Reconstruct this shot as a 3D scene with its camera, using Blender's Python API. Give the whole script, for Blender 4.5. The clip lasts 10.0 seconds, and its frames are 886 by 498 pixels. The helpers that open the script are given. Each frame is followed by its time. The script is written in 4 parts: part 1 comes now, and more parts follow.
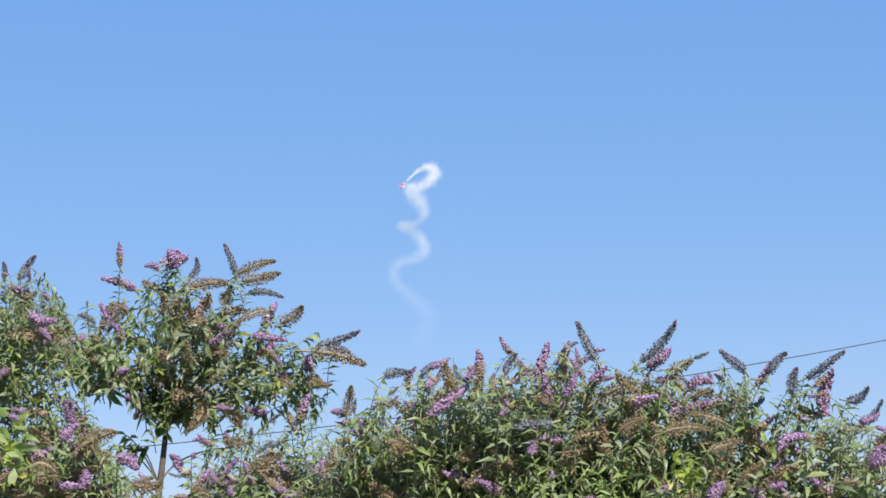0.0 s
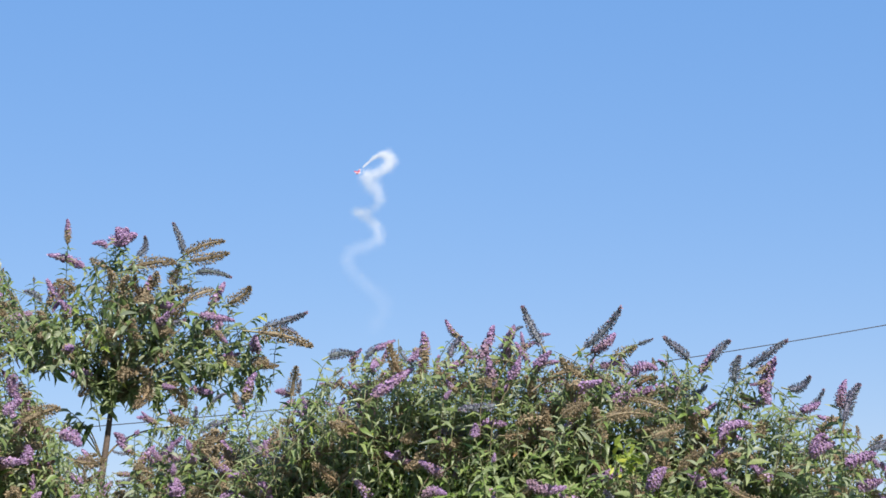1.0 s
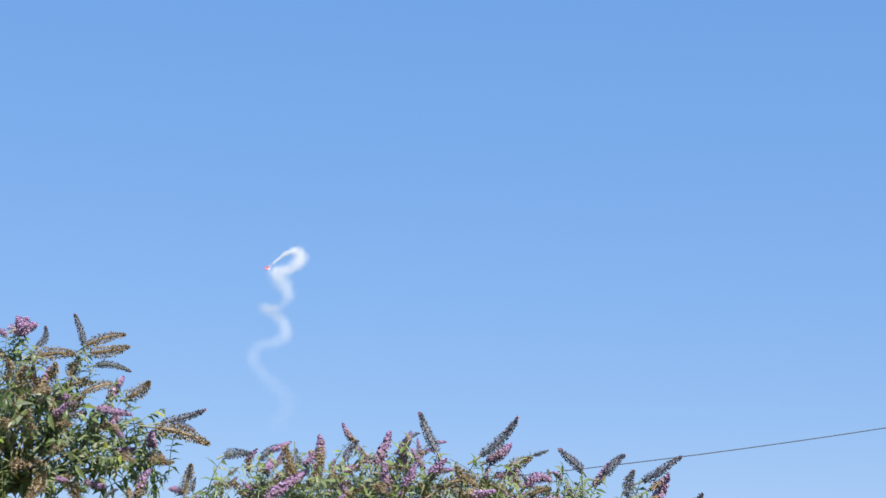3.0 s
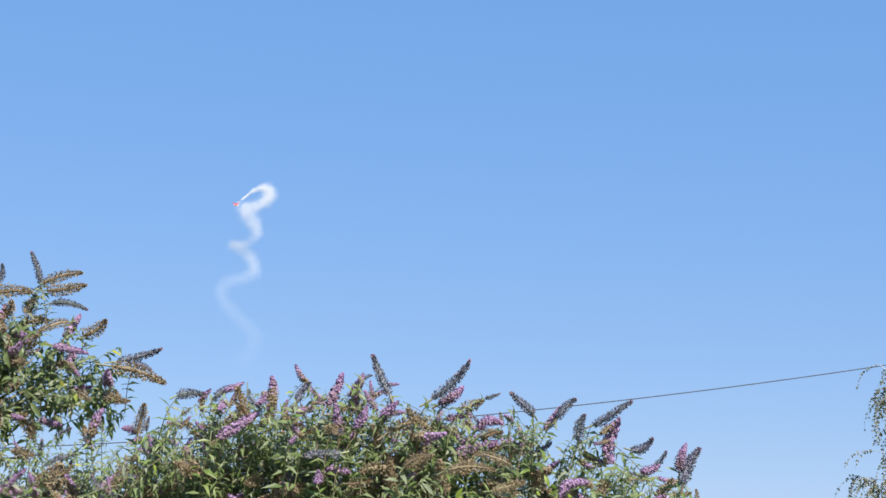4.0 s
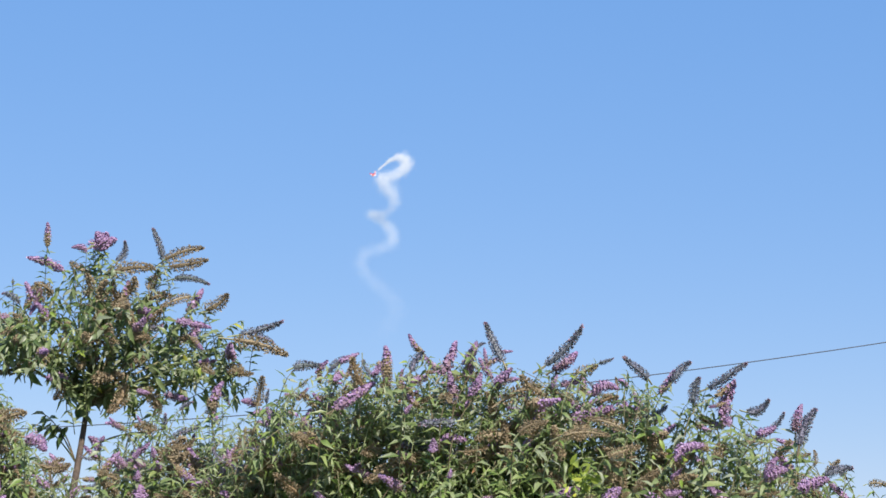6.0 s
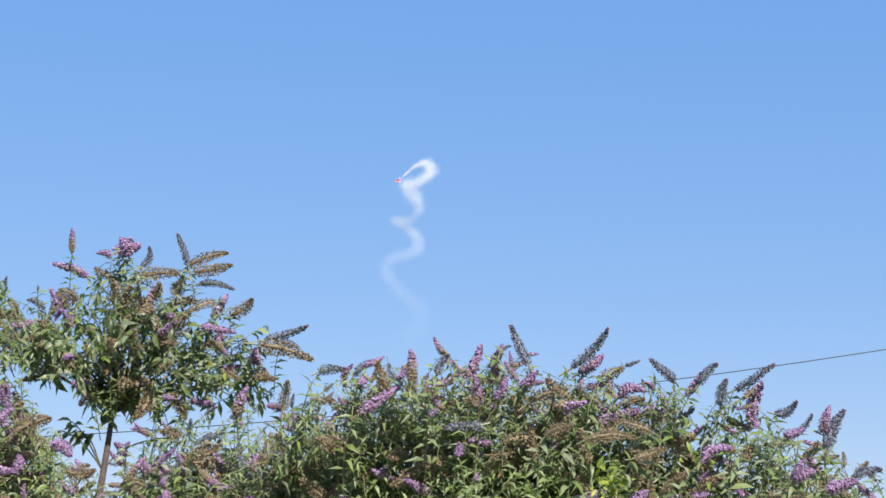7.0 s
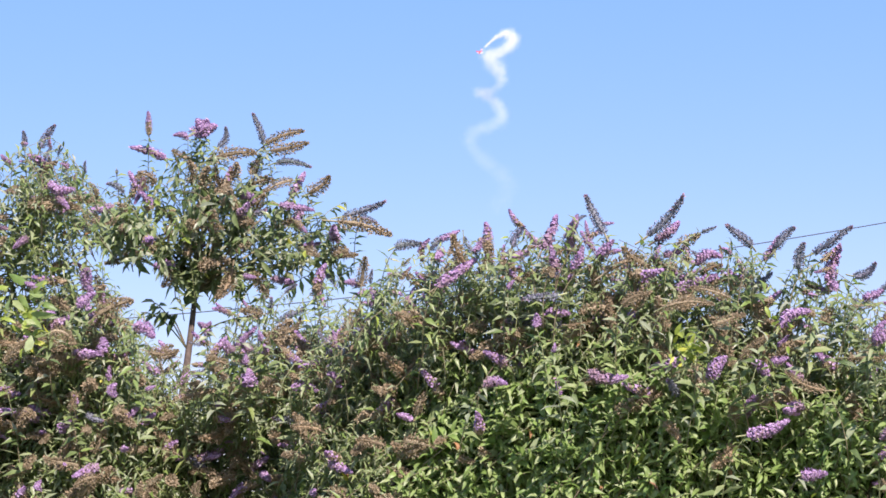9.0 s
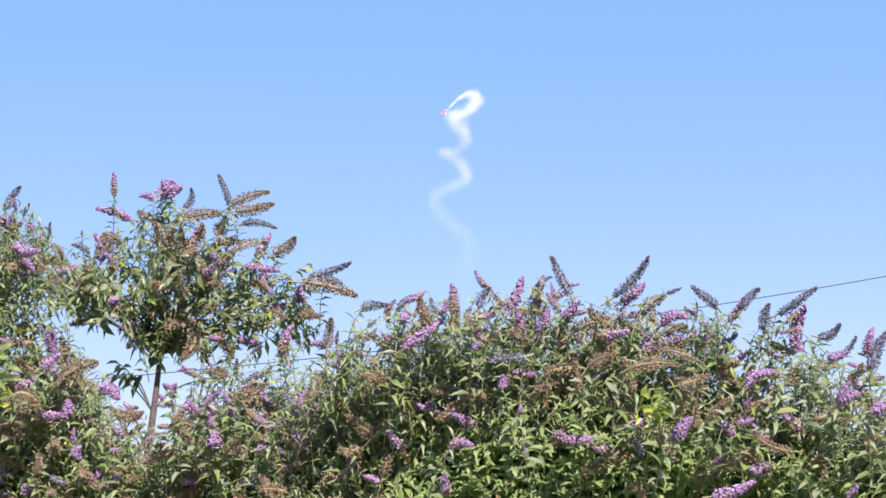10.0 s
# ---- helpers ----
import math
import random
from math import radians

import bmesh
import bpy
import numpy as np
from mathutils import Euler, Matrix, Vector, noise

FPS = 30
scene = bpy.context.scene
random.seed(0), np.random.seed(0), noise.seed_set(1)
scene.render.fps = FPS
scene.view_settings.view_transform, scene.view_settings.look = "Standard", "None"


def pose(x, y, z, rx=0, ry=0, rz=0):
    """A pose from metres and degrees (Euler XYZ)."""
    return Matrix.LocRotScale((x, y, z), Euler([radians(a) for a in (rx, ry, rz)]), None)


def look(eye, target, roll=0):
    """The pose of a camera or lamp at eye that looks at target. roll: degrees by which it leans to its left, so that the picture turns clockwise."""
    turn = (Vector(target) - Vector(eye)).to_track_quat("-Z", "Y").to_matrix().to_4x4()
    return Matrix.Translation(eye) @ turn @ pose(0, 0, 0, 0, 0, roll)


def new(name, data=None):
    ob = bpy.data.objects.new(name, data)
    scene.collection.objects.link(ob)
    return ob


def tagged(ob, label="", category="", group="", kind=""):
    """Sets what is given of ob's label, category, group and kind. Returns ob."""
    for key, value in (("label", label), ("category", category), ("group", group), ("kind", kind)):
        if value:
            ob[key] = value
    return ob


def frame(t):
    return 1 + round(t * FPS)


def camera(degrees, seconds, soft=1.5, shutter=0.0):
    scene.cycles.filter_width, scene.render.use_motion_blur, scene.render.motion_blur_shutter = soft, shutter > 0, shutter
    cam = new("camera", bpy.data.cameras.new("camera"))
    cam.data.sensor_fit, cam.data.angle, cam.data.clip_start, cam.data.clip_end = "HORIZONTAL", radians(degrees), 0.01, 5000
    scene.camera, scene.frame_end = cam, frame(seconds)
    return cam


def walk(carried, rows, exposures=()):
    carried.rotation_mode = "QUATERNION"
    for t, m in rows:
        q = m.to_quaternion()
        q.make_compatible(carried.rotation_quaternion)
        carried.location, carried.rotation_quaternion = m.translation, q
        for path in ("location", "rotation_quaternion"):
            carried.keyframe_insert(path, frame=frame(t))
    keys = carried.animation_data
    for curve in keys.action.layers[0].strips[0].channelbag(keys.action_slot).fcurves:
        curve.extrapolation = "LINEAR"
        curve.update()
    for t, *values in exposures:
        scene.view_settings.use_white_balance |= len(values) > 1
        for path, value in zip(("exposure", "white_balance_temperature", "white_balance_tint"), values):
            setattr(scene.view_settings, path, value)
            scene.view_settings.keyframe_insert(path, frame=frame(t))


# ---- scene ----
cam = camera(24.57, 10.0, soft=1.6)
EYE = 1.6          # the camera is held at eye height
walk(cam, [
    (0.0, look((-0.188, 0.065, EYE -0.002), (0.208, 9.850, EYE +2.024), -1.97)),
    (0.5, look((-0.176, 0.054, EYE +0.000), (0.386, 9.858, EYE +1.886), -1.84)),
    (1.0, look((-0.154, 0.059, EYE -0.030), (0.464, 9.845, EYE +1.931), -1.10)),
    (1.5, look((-0.144, 0.036, EYE -0.024), (0.522, 9.773, EYE +2.154), -0.53)),
    (2.0, look((-0.141, 0.027, EYE -0.013), (0.636, 9.695, EYE +2.424), 0.15)),
    (2.5, look((-0.135, 0.024, EYE -0.037), (0.911, 9.646, EYE +2.476), 0.42)),
    (3.8, look((-0.082, 0.012, EYE +0.019), (0.974, 9.709, EYE +2.220), 1.08)),
    (4.0, look((-0.057, 0.009, EYE +0.004), (1.163, 9.698, EYE +2.156), 1.06)),
    (4.2, look((-0.014, 0.023, EYE -0.023), (1.384, 9.692, EYE +2.107), 1.38)),
    (4.4, look((0.022, 0.016, EYE -0.006), (1.505, 9.680, EYE +2.107), 1.13)),
    (4.5, look((0.039, 0.013, EYE +0.003), (1.467, 9.672, EYE +2.161), 1.00)),
    (4.7, look((0.040, 0.002, EYE -0.001), (1.302, 9.682, EYE +2.171), 0.99)),
    (5.0, look((0.051, -0.031, EYE +0.027), (0.903, 9.722, EYE +2.063), 0.55)),
    (5.5, look((0.056, 0.001, EYE +0.007), (0.746, 9.792, EYE +1.920), 0.19)),
    (5.7, look((0.063, -0.005, EYE +0.019), (0.637, 9.789, EYE +1.955), 0.17)),
    (6.8, look((0.089, 0.055, EYE -0.011), (0.614, 9.832, EYE +2.023), 0.46)),
    (7.0, look((0.078, 0.046, EYE +0.006), (0.503, 9.833, EYE +2.016), 0.11)),
    (7.5, look((0.068, 0.012, EYE +0.011), (0.348, 9.836, EYE +1.859), -0.14)),
    (7.7, look((0.043, 0.027, EYE -0.064), (0.139, 9.933, EYE +1.299), 0.57)),
    (7.8, look((0.069, 0.050, EYE -0.033), (0.218, 9.977, EYE +1.163), 1.17)),
    (8.0, look((0.133, 0.068, EYE +0.026), (0.019, 10.011, EYE +1.079), 0.65)),
    (8.5, look((0.128, 0.055, EYE +0.034), (0.052, 9.990, EYE +1.169), -0.60)),
    (9.0, look((0.133, 0.058, EYE +0.014), (0.133, 9.961, EYE +1.406), -1.21)),
    (9.5, look((0.135, 0.064, EYE +0.021), (0.233, 9.944, EYE +1.560), -1.28)),
    (10.0, look((0.124, 0.046, EYE +0.018), (0.306, 9.903, EYE +1.698), -1.40)),
], exposures=[(0, 0.6, 6500, 12), (7.7, 0.6, 6500, 12), (8.0, 0.80, 6500, 19), (8.7, 0.95, 6500, 25), (10, 0.95, 6500, 25)])

# ---- daylight ----
SUN_AZ, SUN_EL = radians(160), radians(42)
world = bpy.data.worlds.new("sky")
scene.world = world
world.use_nodes = True
wn = world.node_tree
sky = wn.nodes.new("ShaderNodeTexSky")
sky.sky_type, sky.sun_disc = "NISHITA", False
sky.sun_elevation, sky.sun_rotation = SUN_EL, SUN_AZ
sky.air_density, sky.dust_density, sky.ozone_density = 1.0, 0.6, 2.0
tone = wn.nodes.new("ShaderNodeHueSaturation")
tone.inputs["Hue"].default_value, tone.inputs["Saturation"].default_value = 0.5135, 1.26
wn.links.new(sky.outputs["Color"], tone.inputs["Color"])
haze = wn.nodes.new("ShaderNodeMix")          # even summer haze over the whole sky
haze.data_type, haze.factor_mode = "VECTOR", "NON_UNIFORM"
haze.inputs[1].default_value = (0.40, 0.56, 0.72)          # it scatters blue most
haze.inputs[5].default_value = (1.37, 2.75, 5.03)
wn.links.new(tone.outputs["Color"], haze.inputs[4])
wn.links.new(haze.outputs[1], wn.nodes["Background"].inputs["Color"])
wn.nodes["Background"].inputs["Strength"].default_value = 0.108
sun = new("sun", bpy.data.lights.new("sun", "SUN"))
sun.data.energy, sun.data.angle, sun.data.color = 5.0, radians(0.5), (1.0, 0.94, 0.84)
sun.matrix_world = look((0, 0, 30), (-math.sin(SUN_AZ) * math.cos(SUN_EL), -math.cos(SUN_AZ) * math.cos(SUN_EL), 30 - math.sin(SUN_EL)))


# ---- materials ----
def material(name, stops, rough=0.6, sheer=0.0, grain=0.0, metal=0.0, scale=60.0, gloss=0.5):
    """stops: colours among which each leaf, floret or object is drawn; sheer: share of light let through."""
    m = bpy.data.materials.new(name)
    m.use_nodes = True
    n, l = m.node_tree.nodes, m.node_tree.links
    bsdf, out = n["Principled BSDF"], n["Material Output"]
    geo, info = n.new("ShaderNodeNewGeometry"), n.new("ShaderNodeObjectInfo")
    add, frac = n.new("ShaderNodeMath"), n.new("ShaderNodeMath")
    add.operation, frac.operation = "ADD", "FRACT"
    l.new(geo.outputs["Random Per Island"], add.inputs[0])
    l.new(info.outputs["Random"], add.inputs[1])
    l.new(add.outputs[0], frac.inputs[0])
    ramp = n.new("ShaderNodeValToRGB")
    ramp.color_ramp.elements.remove(ramp.color_ramp.elements[1])
    for i, c in enumerate(stops):
        e = ramp.color_ramp.elements[0] if i == 0 else ramp.color_ramp.elements.new(i / max(1, len(stops) - 1))
        e.position, e.color = i / max(1, len(stops) - 1), (*c, 1)
    l.new(frac.outputs[0], ramp.inputs[0])
    col = ramp.outputs[0]
    coord = n.new("ShaderNodeTexCoord")
    tex = n.new("ShaderNodeTexNoise")
    tex.inputs["Scale"].default_value, tex.inputs["Detail"].default_value = scale, 5
    l.new(coord.outputs["Object"], tex.inputs["Vector"])
    if grain:
        mix = n.new("ShaderNodeMix")
        mix.data_type, mix.blend_type = "RGBA", "OVERLAY"
        mix.inputs["Factor"].default_value = grain
        l.new(col, mix.inputs["A"])
        l.new(tex.outputs[0], mix.inputs["B"])
        col = mix.outputs["Result"]
        bump = n.new("ShaderNodeBump")
        bump.inputs["Strength"].default_value, bump.inputs["Distance"].default_value = 0.3, 0.01
        l.new(tex.outputs[0], bump.inputs["Height"])
        l.new(bump.outputs[0], bsdf.inputs["Normal"])
    l.new(col, bsdf.inputs["Base Color"])
    bsdf.inputs["Roughness"].default_value, bsdf.inputs["Metallic"].default_value = rough, metal
    bsdf.inputs["Specular IOR Level"].default_value = gloss
    if sheer:
        tr, ms = n.new("ShaderNodeBsdfTranslucent"), n.new("ShaderNodeMixShader")
        ms.inputs[0].default_value = sheer
        l.new(col, tr.inputs["Color"])
        l.new(bsdf.outputs[0], ms.inputs[1])
        l.new(tr.outputs[0], ms.inputs[2])
        l.new(ms.outputs[0], out.inputs["Surface"])
    return m


LEAF = material("shrub_leaf", [(0.10, 0.155, 0.055), (0.18, 0.245, 0.085), (0.25, 0.31, 0.14), (0.145, 0.21, 0.065), (0.37, 0.405, 0.29), (0.175, 0.27, 0.065), (0.28, 0.345, 0.12), (0.31, 0.36, 0.23)], 0.40, 0.46, 0.5, scale=25)
LEAF_LUSH = material("lush_leaf", [(0.17, 0.275, 0.075), (0.24, 0.355, 0.10), (0.29, 0.39, 0.14), (0.20, 0.31, 0.08), (0.36, 0.44, 0.19), (0.35, 0.42, 0.24)], 0.42, 0.50, 0.5, scale=25, gloss=0.4)
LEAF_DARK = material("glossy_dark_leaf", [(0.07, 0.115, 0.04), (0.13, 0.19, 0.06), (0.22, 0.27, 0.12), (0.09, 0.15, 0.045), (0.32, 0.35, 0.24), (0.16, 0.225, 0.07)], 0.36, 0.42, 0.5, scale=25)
LEAF_YELLOW = material("yellowing_leaf", [(0.33, 0.38, 0.05), (0.42, 0.41, 0.06), (0.26, 0.34, 0.06)], 0.5, 0.35, 0.4, scale=25)
LEAF_PALE = material("pale_green_leaf", [(0.25, 0.34, 0.05), (0.31, 0.38, 0.07), (0.21, 0.31, 0.045)], 0.45, 0.42, 0.4, scale=25)
LEAF_DRY = material("withered_leaf", [(0.30, 0.15, 0.06), (0.22, 0.12, 0.06), (0.36, 0.20, 0.09)], 0.7, 0.2, 0.4, scale=25)
BIRCH_LEAF = material("birch_leaf", [(0.09, 0.125, 0.08), (0.13, 0.165, 0.09), (0.22, 0.215, 0.11), (0.10, 0.14, 0.09), (0.28, 0.235, 0.095)], 0.5, 0.35)
STEM = material("green_brown_stem", [(0.17, 0.13, 0.08), (0.22, 0.19, 0.11), (0.19, 0.21, 0.10), (0.32, 0.35, 0.17)], 0.7, 0, 0.5)
BARK = material("shrub_bark", [(0.10, 0.075, 0.06)], 0.85, 0, 0.9, scale=40)
BIRCH_BARK = material("birch_bark", [(0.62, 0.58, 0.54)], 0.7, 0, 0.9, scale=14)
TWIG = material("birch_twig", [(0.40, 0.36, 0.34), (0.50, 0.46, 0.43)], 0.75)
PURPLE = material("lilac_floret", [(0.33, 0.19, 0.37), (0.41, 0.275, 0.46), (0.24, 0.135, 0.28), (0.53, 0.39, 0.57), (0.36, 0.21, 0.39)], 0.7, 0.25)
PURPLE_OLD = material("fading_floret", [(0.29, 0.185, 0.28), (0.24, 0.16, 0.19), (0.37, 0.25, 0.36), (0.26, 0.19, 0.165)], 0.8, 0.2)
BROWN = material("spent_floret", [(0.27, 0.215, 0.14), (0.345, 0.28, 0.185), (0.20, 0.16, 0.105), (0.38, 0.32, 0.22), (0.30, 0.215, 0.13), (0.25, 0.22, 0.15)], 0.95, 0.18, gloss=0.1)
BUD = material("grey_violet_bud", [(0.175, 0.195, 0.23), (0.22, 0.22, 0.30), (0.165, 0.20, 0.19), (0.26, 0.24, 0.34), (0.23, 0.255, 0.27)], 0.9, 0.18, gloss=0.2)
BLEACHED = material("bleached_twig", [(0.55, 0.52, 0.45)], 0.8, 0, 0.5, scale=50)
CABLE = material("black_cable", [(0.035, 0.038, 0.05)], 0.6)
POLE = material("weathered_pole_wood", [(0.16, 0.12, 0.09)], 0.9, 0, 0.8, scale=20)
GRASS = material("dry_grass", [(0.10, 0.12, 0.04)], 0.9, 0, 0.8, scale=3)
SMOKE = material("white_smoke", [(0.86, 0.85, 0.82), (0.79, 0.78, 0.74)], 1.0, 0.4, gloss=0.0)
RED = material("red_aircraft_paint", [(0.65, 0.03, 0.03)], 0.3, 0, 0.15, scale=2)
WHITE = material("white_aircraft_paint", [(0.8, 0.8, 0.8)], 0.3, 0, 0.1, scale=2)
DARK = material("dark_rubber", [(0.03, 0.03, 0.03)], 0.6)


# ---- mesh helpers ----
def mesh_of(name, verts, faces, mats, slots=None, smooth=True):
    me = bpy.data.meshes.new(name)
    me.from_pydata([tuple(v) for v in verts], [], [tuple(f) for f in faces])
    for m in mats:
        me.materials.append(m)
    if slots is not None:
        me.polygons.foreach_set("material_index", np.asarray(slots, dtype=np.int32))
    if smooth:
        me.polygons.foreach_set("use_smooth", np.ones(len(me.polygons), dtype=bool))
    me.update()
    return me


def child(name, me, parent, m=None, label="", kind=""):
    ob = new(name, me)
    ob.parent = parent
    if m is not None:
        ob.matrix_basis = m
    return tagged(ob, label=label, kind=kind)


def part(name, bm, mat, parent, label=""):
    me = bpy.data.meshes.new(name)
    bm.to_mesh(me)
    bm.free()
    me.materials.append(mat)
    return child(name, me, parent, label=label)


def thing(name, label, category, group="", base=(0, 0, 0)):
    ob = tagged(new(name), label, category, group)
    ob.location = base
    return ob


def tube(points, radii, sides=5):
    """Vertices and faces of a tapered tube along points."""
    p = np.asarray(points, float)
    t = np.gradient(p, axis=0)
    t /= np.linalg.norm(t, axis=1)[:, None] + 1e-9
    ref = np.array([0.31, 0.87, 0.38])
    a = np.cross(t, ref)
    a /= np.linalg.norm(a, axis=1)[:, None] + 1e-9
    b = np.cross(t, a)
    ang = np.arange(sides) * 2 * np.pi / sides
    ring = (p[:, None] + np.asarray(radii)[:, None, None] * (np.cos(ang)[None, :, None] * a[:, None] + np.sin(ang)[None, :, None] * b[:, None])).reshape(-1, 3)
    faces = []
    for i in range(len(p) - 1):
        for j in range(sides):
            k = (j + 1) % sides
            faces.append((i * sides + j, i * sides + k, (i + 1) * sides + k, (i + 1) * sides + j))
    faces.append(tuple(range((len(p) - 1) * sides, len(p) * sides)))
    faces.append(tuple(reversed(range(sides))))
    return ring, faces


def arc(a, b, lift, n=6):
    """Points of a bowed line from a to b; lift bends its middle."""
    a, b, lift = (np.asarray(v, float) for v in (a, b, lift))
    c = (a + b) / 2 + lift
    u = np.linspace(0, 1, n)[:, None]
    return (1 - u) ** 2 * a + 2 * u * (1 - u) * c + u ** 2 * b


# stations along a leaf and its breadth there; the plainer leaf serves the crowded growth
FINE = (np.array([0.0, 0.28, 0.64, 1.0]), np.array([0.14, 0.95, 0.86, 0.03]))
PLAIN = (np.array([0.0, 0.42, 1.0]), np.array([0.22, 1.0, 0.04]))


def leaf_verts(pos, d, n, length, width, curl, shape=FINE, fold=0.45):
    """Pointed, folded, curling leaf blades, all at once: (leaves, points, 3)."""
    station, breadth = shape
    s = np.cross(d, n)
    c = curl[:, None] + 1e-3
    along = length[:, None] * np.sin(c * station) / c
    drop = length[:, None] * (1 - np.cos(c * station)) / c
    mid = pos[:, None] + along[..., None] * d[:, None] - drop[..., None] * n[:, None]
    half = (width[:, None] * breadth)[..., None]
    up = n[:, None] * half * fold
    return np.stack([mid - s[:, None] * half + up, mid, mid + s[:, None] * half + up], 2).reshape(len(pos), 3 * len(station), 3)


def leaf_faces(shape):
    return np.array([(i * 3 + j, i * 3 + j + 1, i * 3 + j + 4, i * 3 + j + 3) for i in range(len(shape[0]) - 1) for j in range(2)])


def unit(v):
    v = np.asarray(v, float)
    return v / (np.linalg.norm(v) + 1e-9)


LEAF_MESHES = {}


def leaf_mesh(mat, k):
    """One of four single leaves, a metre long, shared by all leaves that are parts."""
    if (mat.name, k) not in LEAF_MESHES:
        v = leaf_verts(np.zeros((1, 3)), np.array([[0, 1.0, 0]]), np.array([[0, 0, 1.0]]), np.array([1.0]), np.array([0.13 + 0.02 * (k % 2)]), np.array([0.3 + 0.45 * k]))[0]
        LEAF_MESHES[mat.name, k] = mesh_of("leaf", v, leaf_faces(FINE), [mat])
    return LEAF_MESHES[mat.name, k]


class Plant:
    """Collects the stems and leaves of one shrub or tree, then makes its meshes."""

    def __init__(self, root, seed, sides=3):
        self.root, self.rng, self.sides = root, random.Random(seed), sides
        self.leaves, self.sv, self.sf, self.count = {}, [], [], 0

    def stem(self, pts, r0, r1):
        v, f = tube(pts, np.linspace(r0, r1, len(pts)), self.sides)
        self.sv.append(v)
        self.sf += [tuple(i + self.count for i in q) for q in f]
        self.count += len(v)

    def leaf(self, pos, d, n, length, width, curl, mat):
        self.leaves.setdefault(mat.name, []).append((*pos, *d, *n, length, width, curl))

    def shoot(self, pts, pairs, big, small, mat, r=0.004, start=0.1, slim=0.14, spread=1.0, sag=0.35, odd=None, bow=0.0, wild=0.0, face=-0.65):
        """A leafy shoot: opposite pairs of leaves, each pair turned a quarter from the last."""
        g = self.rng
        self.stem(pts, r, r * 0.5)
        turn = g.uniform(0, 6.3)
        for i in range(pairs):
            u = start + (1 - start) * (i + g.uniform(0, 0.5)) / pairs
            x = u * (len(pts) - 1)
            k = min(int(x), len(pts) - 2)
            p = pts[k] + (x - k) * (pts[k + 1] - pts[k])
            t = unit(pts[k + 1] - pts[k])
            a = unit(np.cross(t, (0.3, 0.5, 0.81)))
            b = np.cross(t, a)
            turn += math.pi / 2 + g.uniform(-0.4, 0.4)
            for side in (0, math.pi):
                if g.random() < 0.06:
                    continue
                w = turn + side + g.uniform(-0.25, 0.25)
                d = unit(t * g.uniform(0.35, 1.0) + spread * (math.cos(w) * a + math.sin(w) * b) + np.array((g.gauss(0, wild), g.gauss(0, wild), g.gauss(0, wild) - sag * g.uniform(0.2, 1.6))))
                n = np.array((g.gauss(0.1, 0.5), g.gauss(face, 0.5), 0.75)) + 0.3 * t
                n = unit(n - d * float(n @ d))
                ln = (big + (small - big) * u) * g.uniform(0.75, 1.2)
                m = mat if odd is None or g.random() > 0.008 else odd
                self.leaf(p, d, n, ln, ln * slim * g.uniform(0.75, 1.2), 1.499 * g.random() ** 0.7 + 0.4 * bow, m)

    def finish(self, mats, singles=0, near=None, stems_label="", leaves_label="", stem_mat=STEM):
        child("twig_growth", mesh_of("twig_growth", np.concatenate(self.sv), self.sf, [stem_mat]), self.root, label=stems_label, kind="stuff")
        for name, rows in self.leaves.items():
            mat, a = mats[name], np.array(rows)
            if singles and len(a) > 2000:
                score = near(a[:, 0], a[:, 1], a[:, 2])
                pick = np.argsort(score)[:singles]
                for r in a[pick]:
                    d, n = Vector(r[3:6]), Vector(r[6:9])
                    s = d.cross(n)
                    m = Matrix((s, d, n)).transposed().to_4x4() @ Matrix.Diagonal((r[10] / 0.14, r[9], r[9], 1))
                    m.translation = r[:3]
                    child("leaf", leaf_mesh(mat, min(3, int(r[11] / 1.9 * 3.99))), self.root, m)
                a = np.delete(a, pick, 0)
            shape = PLAIN if mat in (LEAF, BIRCH_LEAF) else FINE
            v = leaf_verts(a[:, :3], a[:, 3:6], a[:, 6:9], a[:, 9], a[:, 10], a[:, 11], shape)
            f = (leaf_faces(shape)[None] + 3 * len(shape[0]) * np.arange(len(a))[:, None, None]).reshape(-1, 4)
            child("foliage", mesh_of("foliage", v.reshape(-1, 3), f, [mat]), self.root, kind="stuff", label=leaves_label)


# ---- flower panicles ----
BLOOMS = {}
BLOOM_LABEL = {"fresh": "lilac-purple flower panicle in full bloom", "half": "faded panicle, brown below with purple tip",
               "brown": "dry brown spent flower panicle", "bud": "grey-green flower panicle in tight bud"}


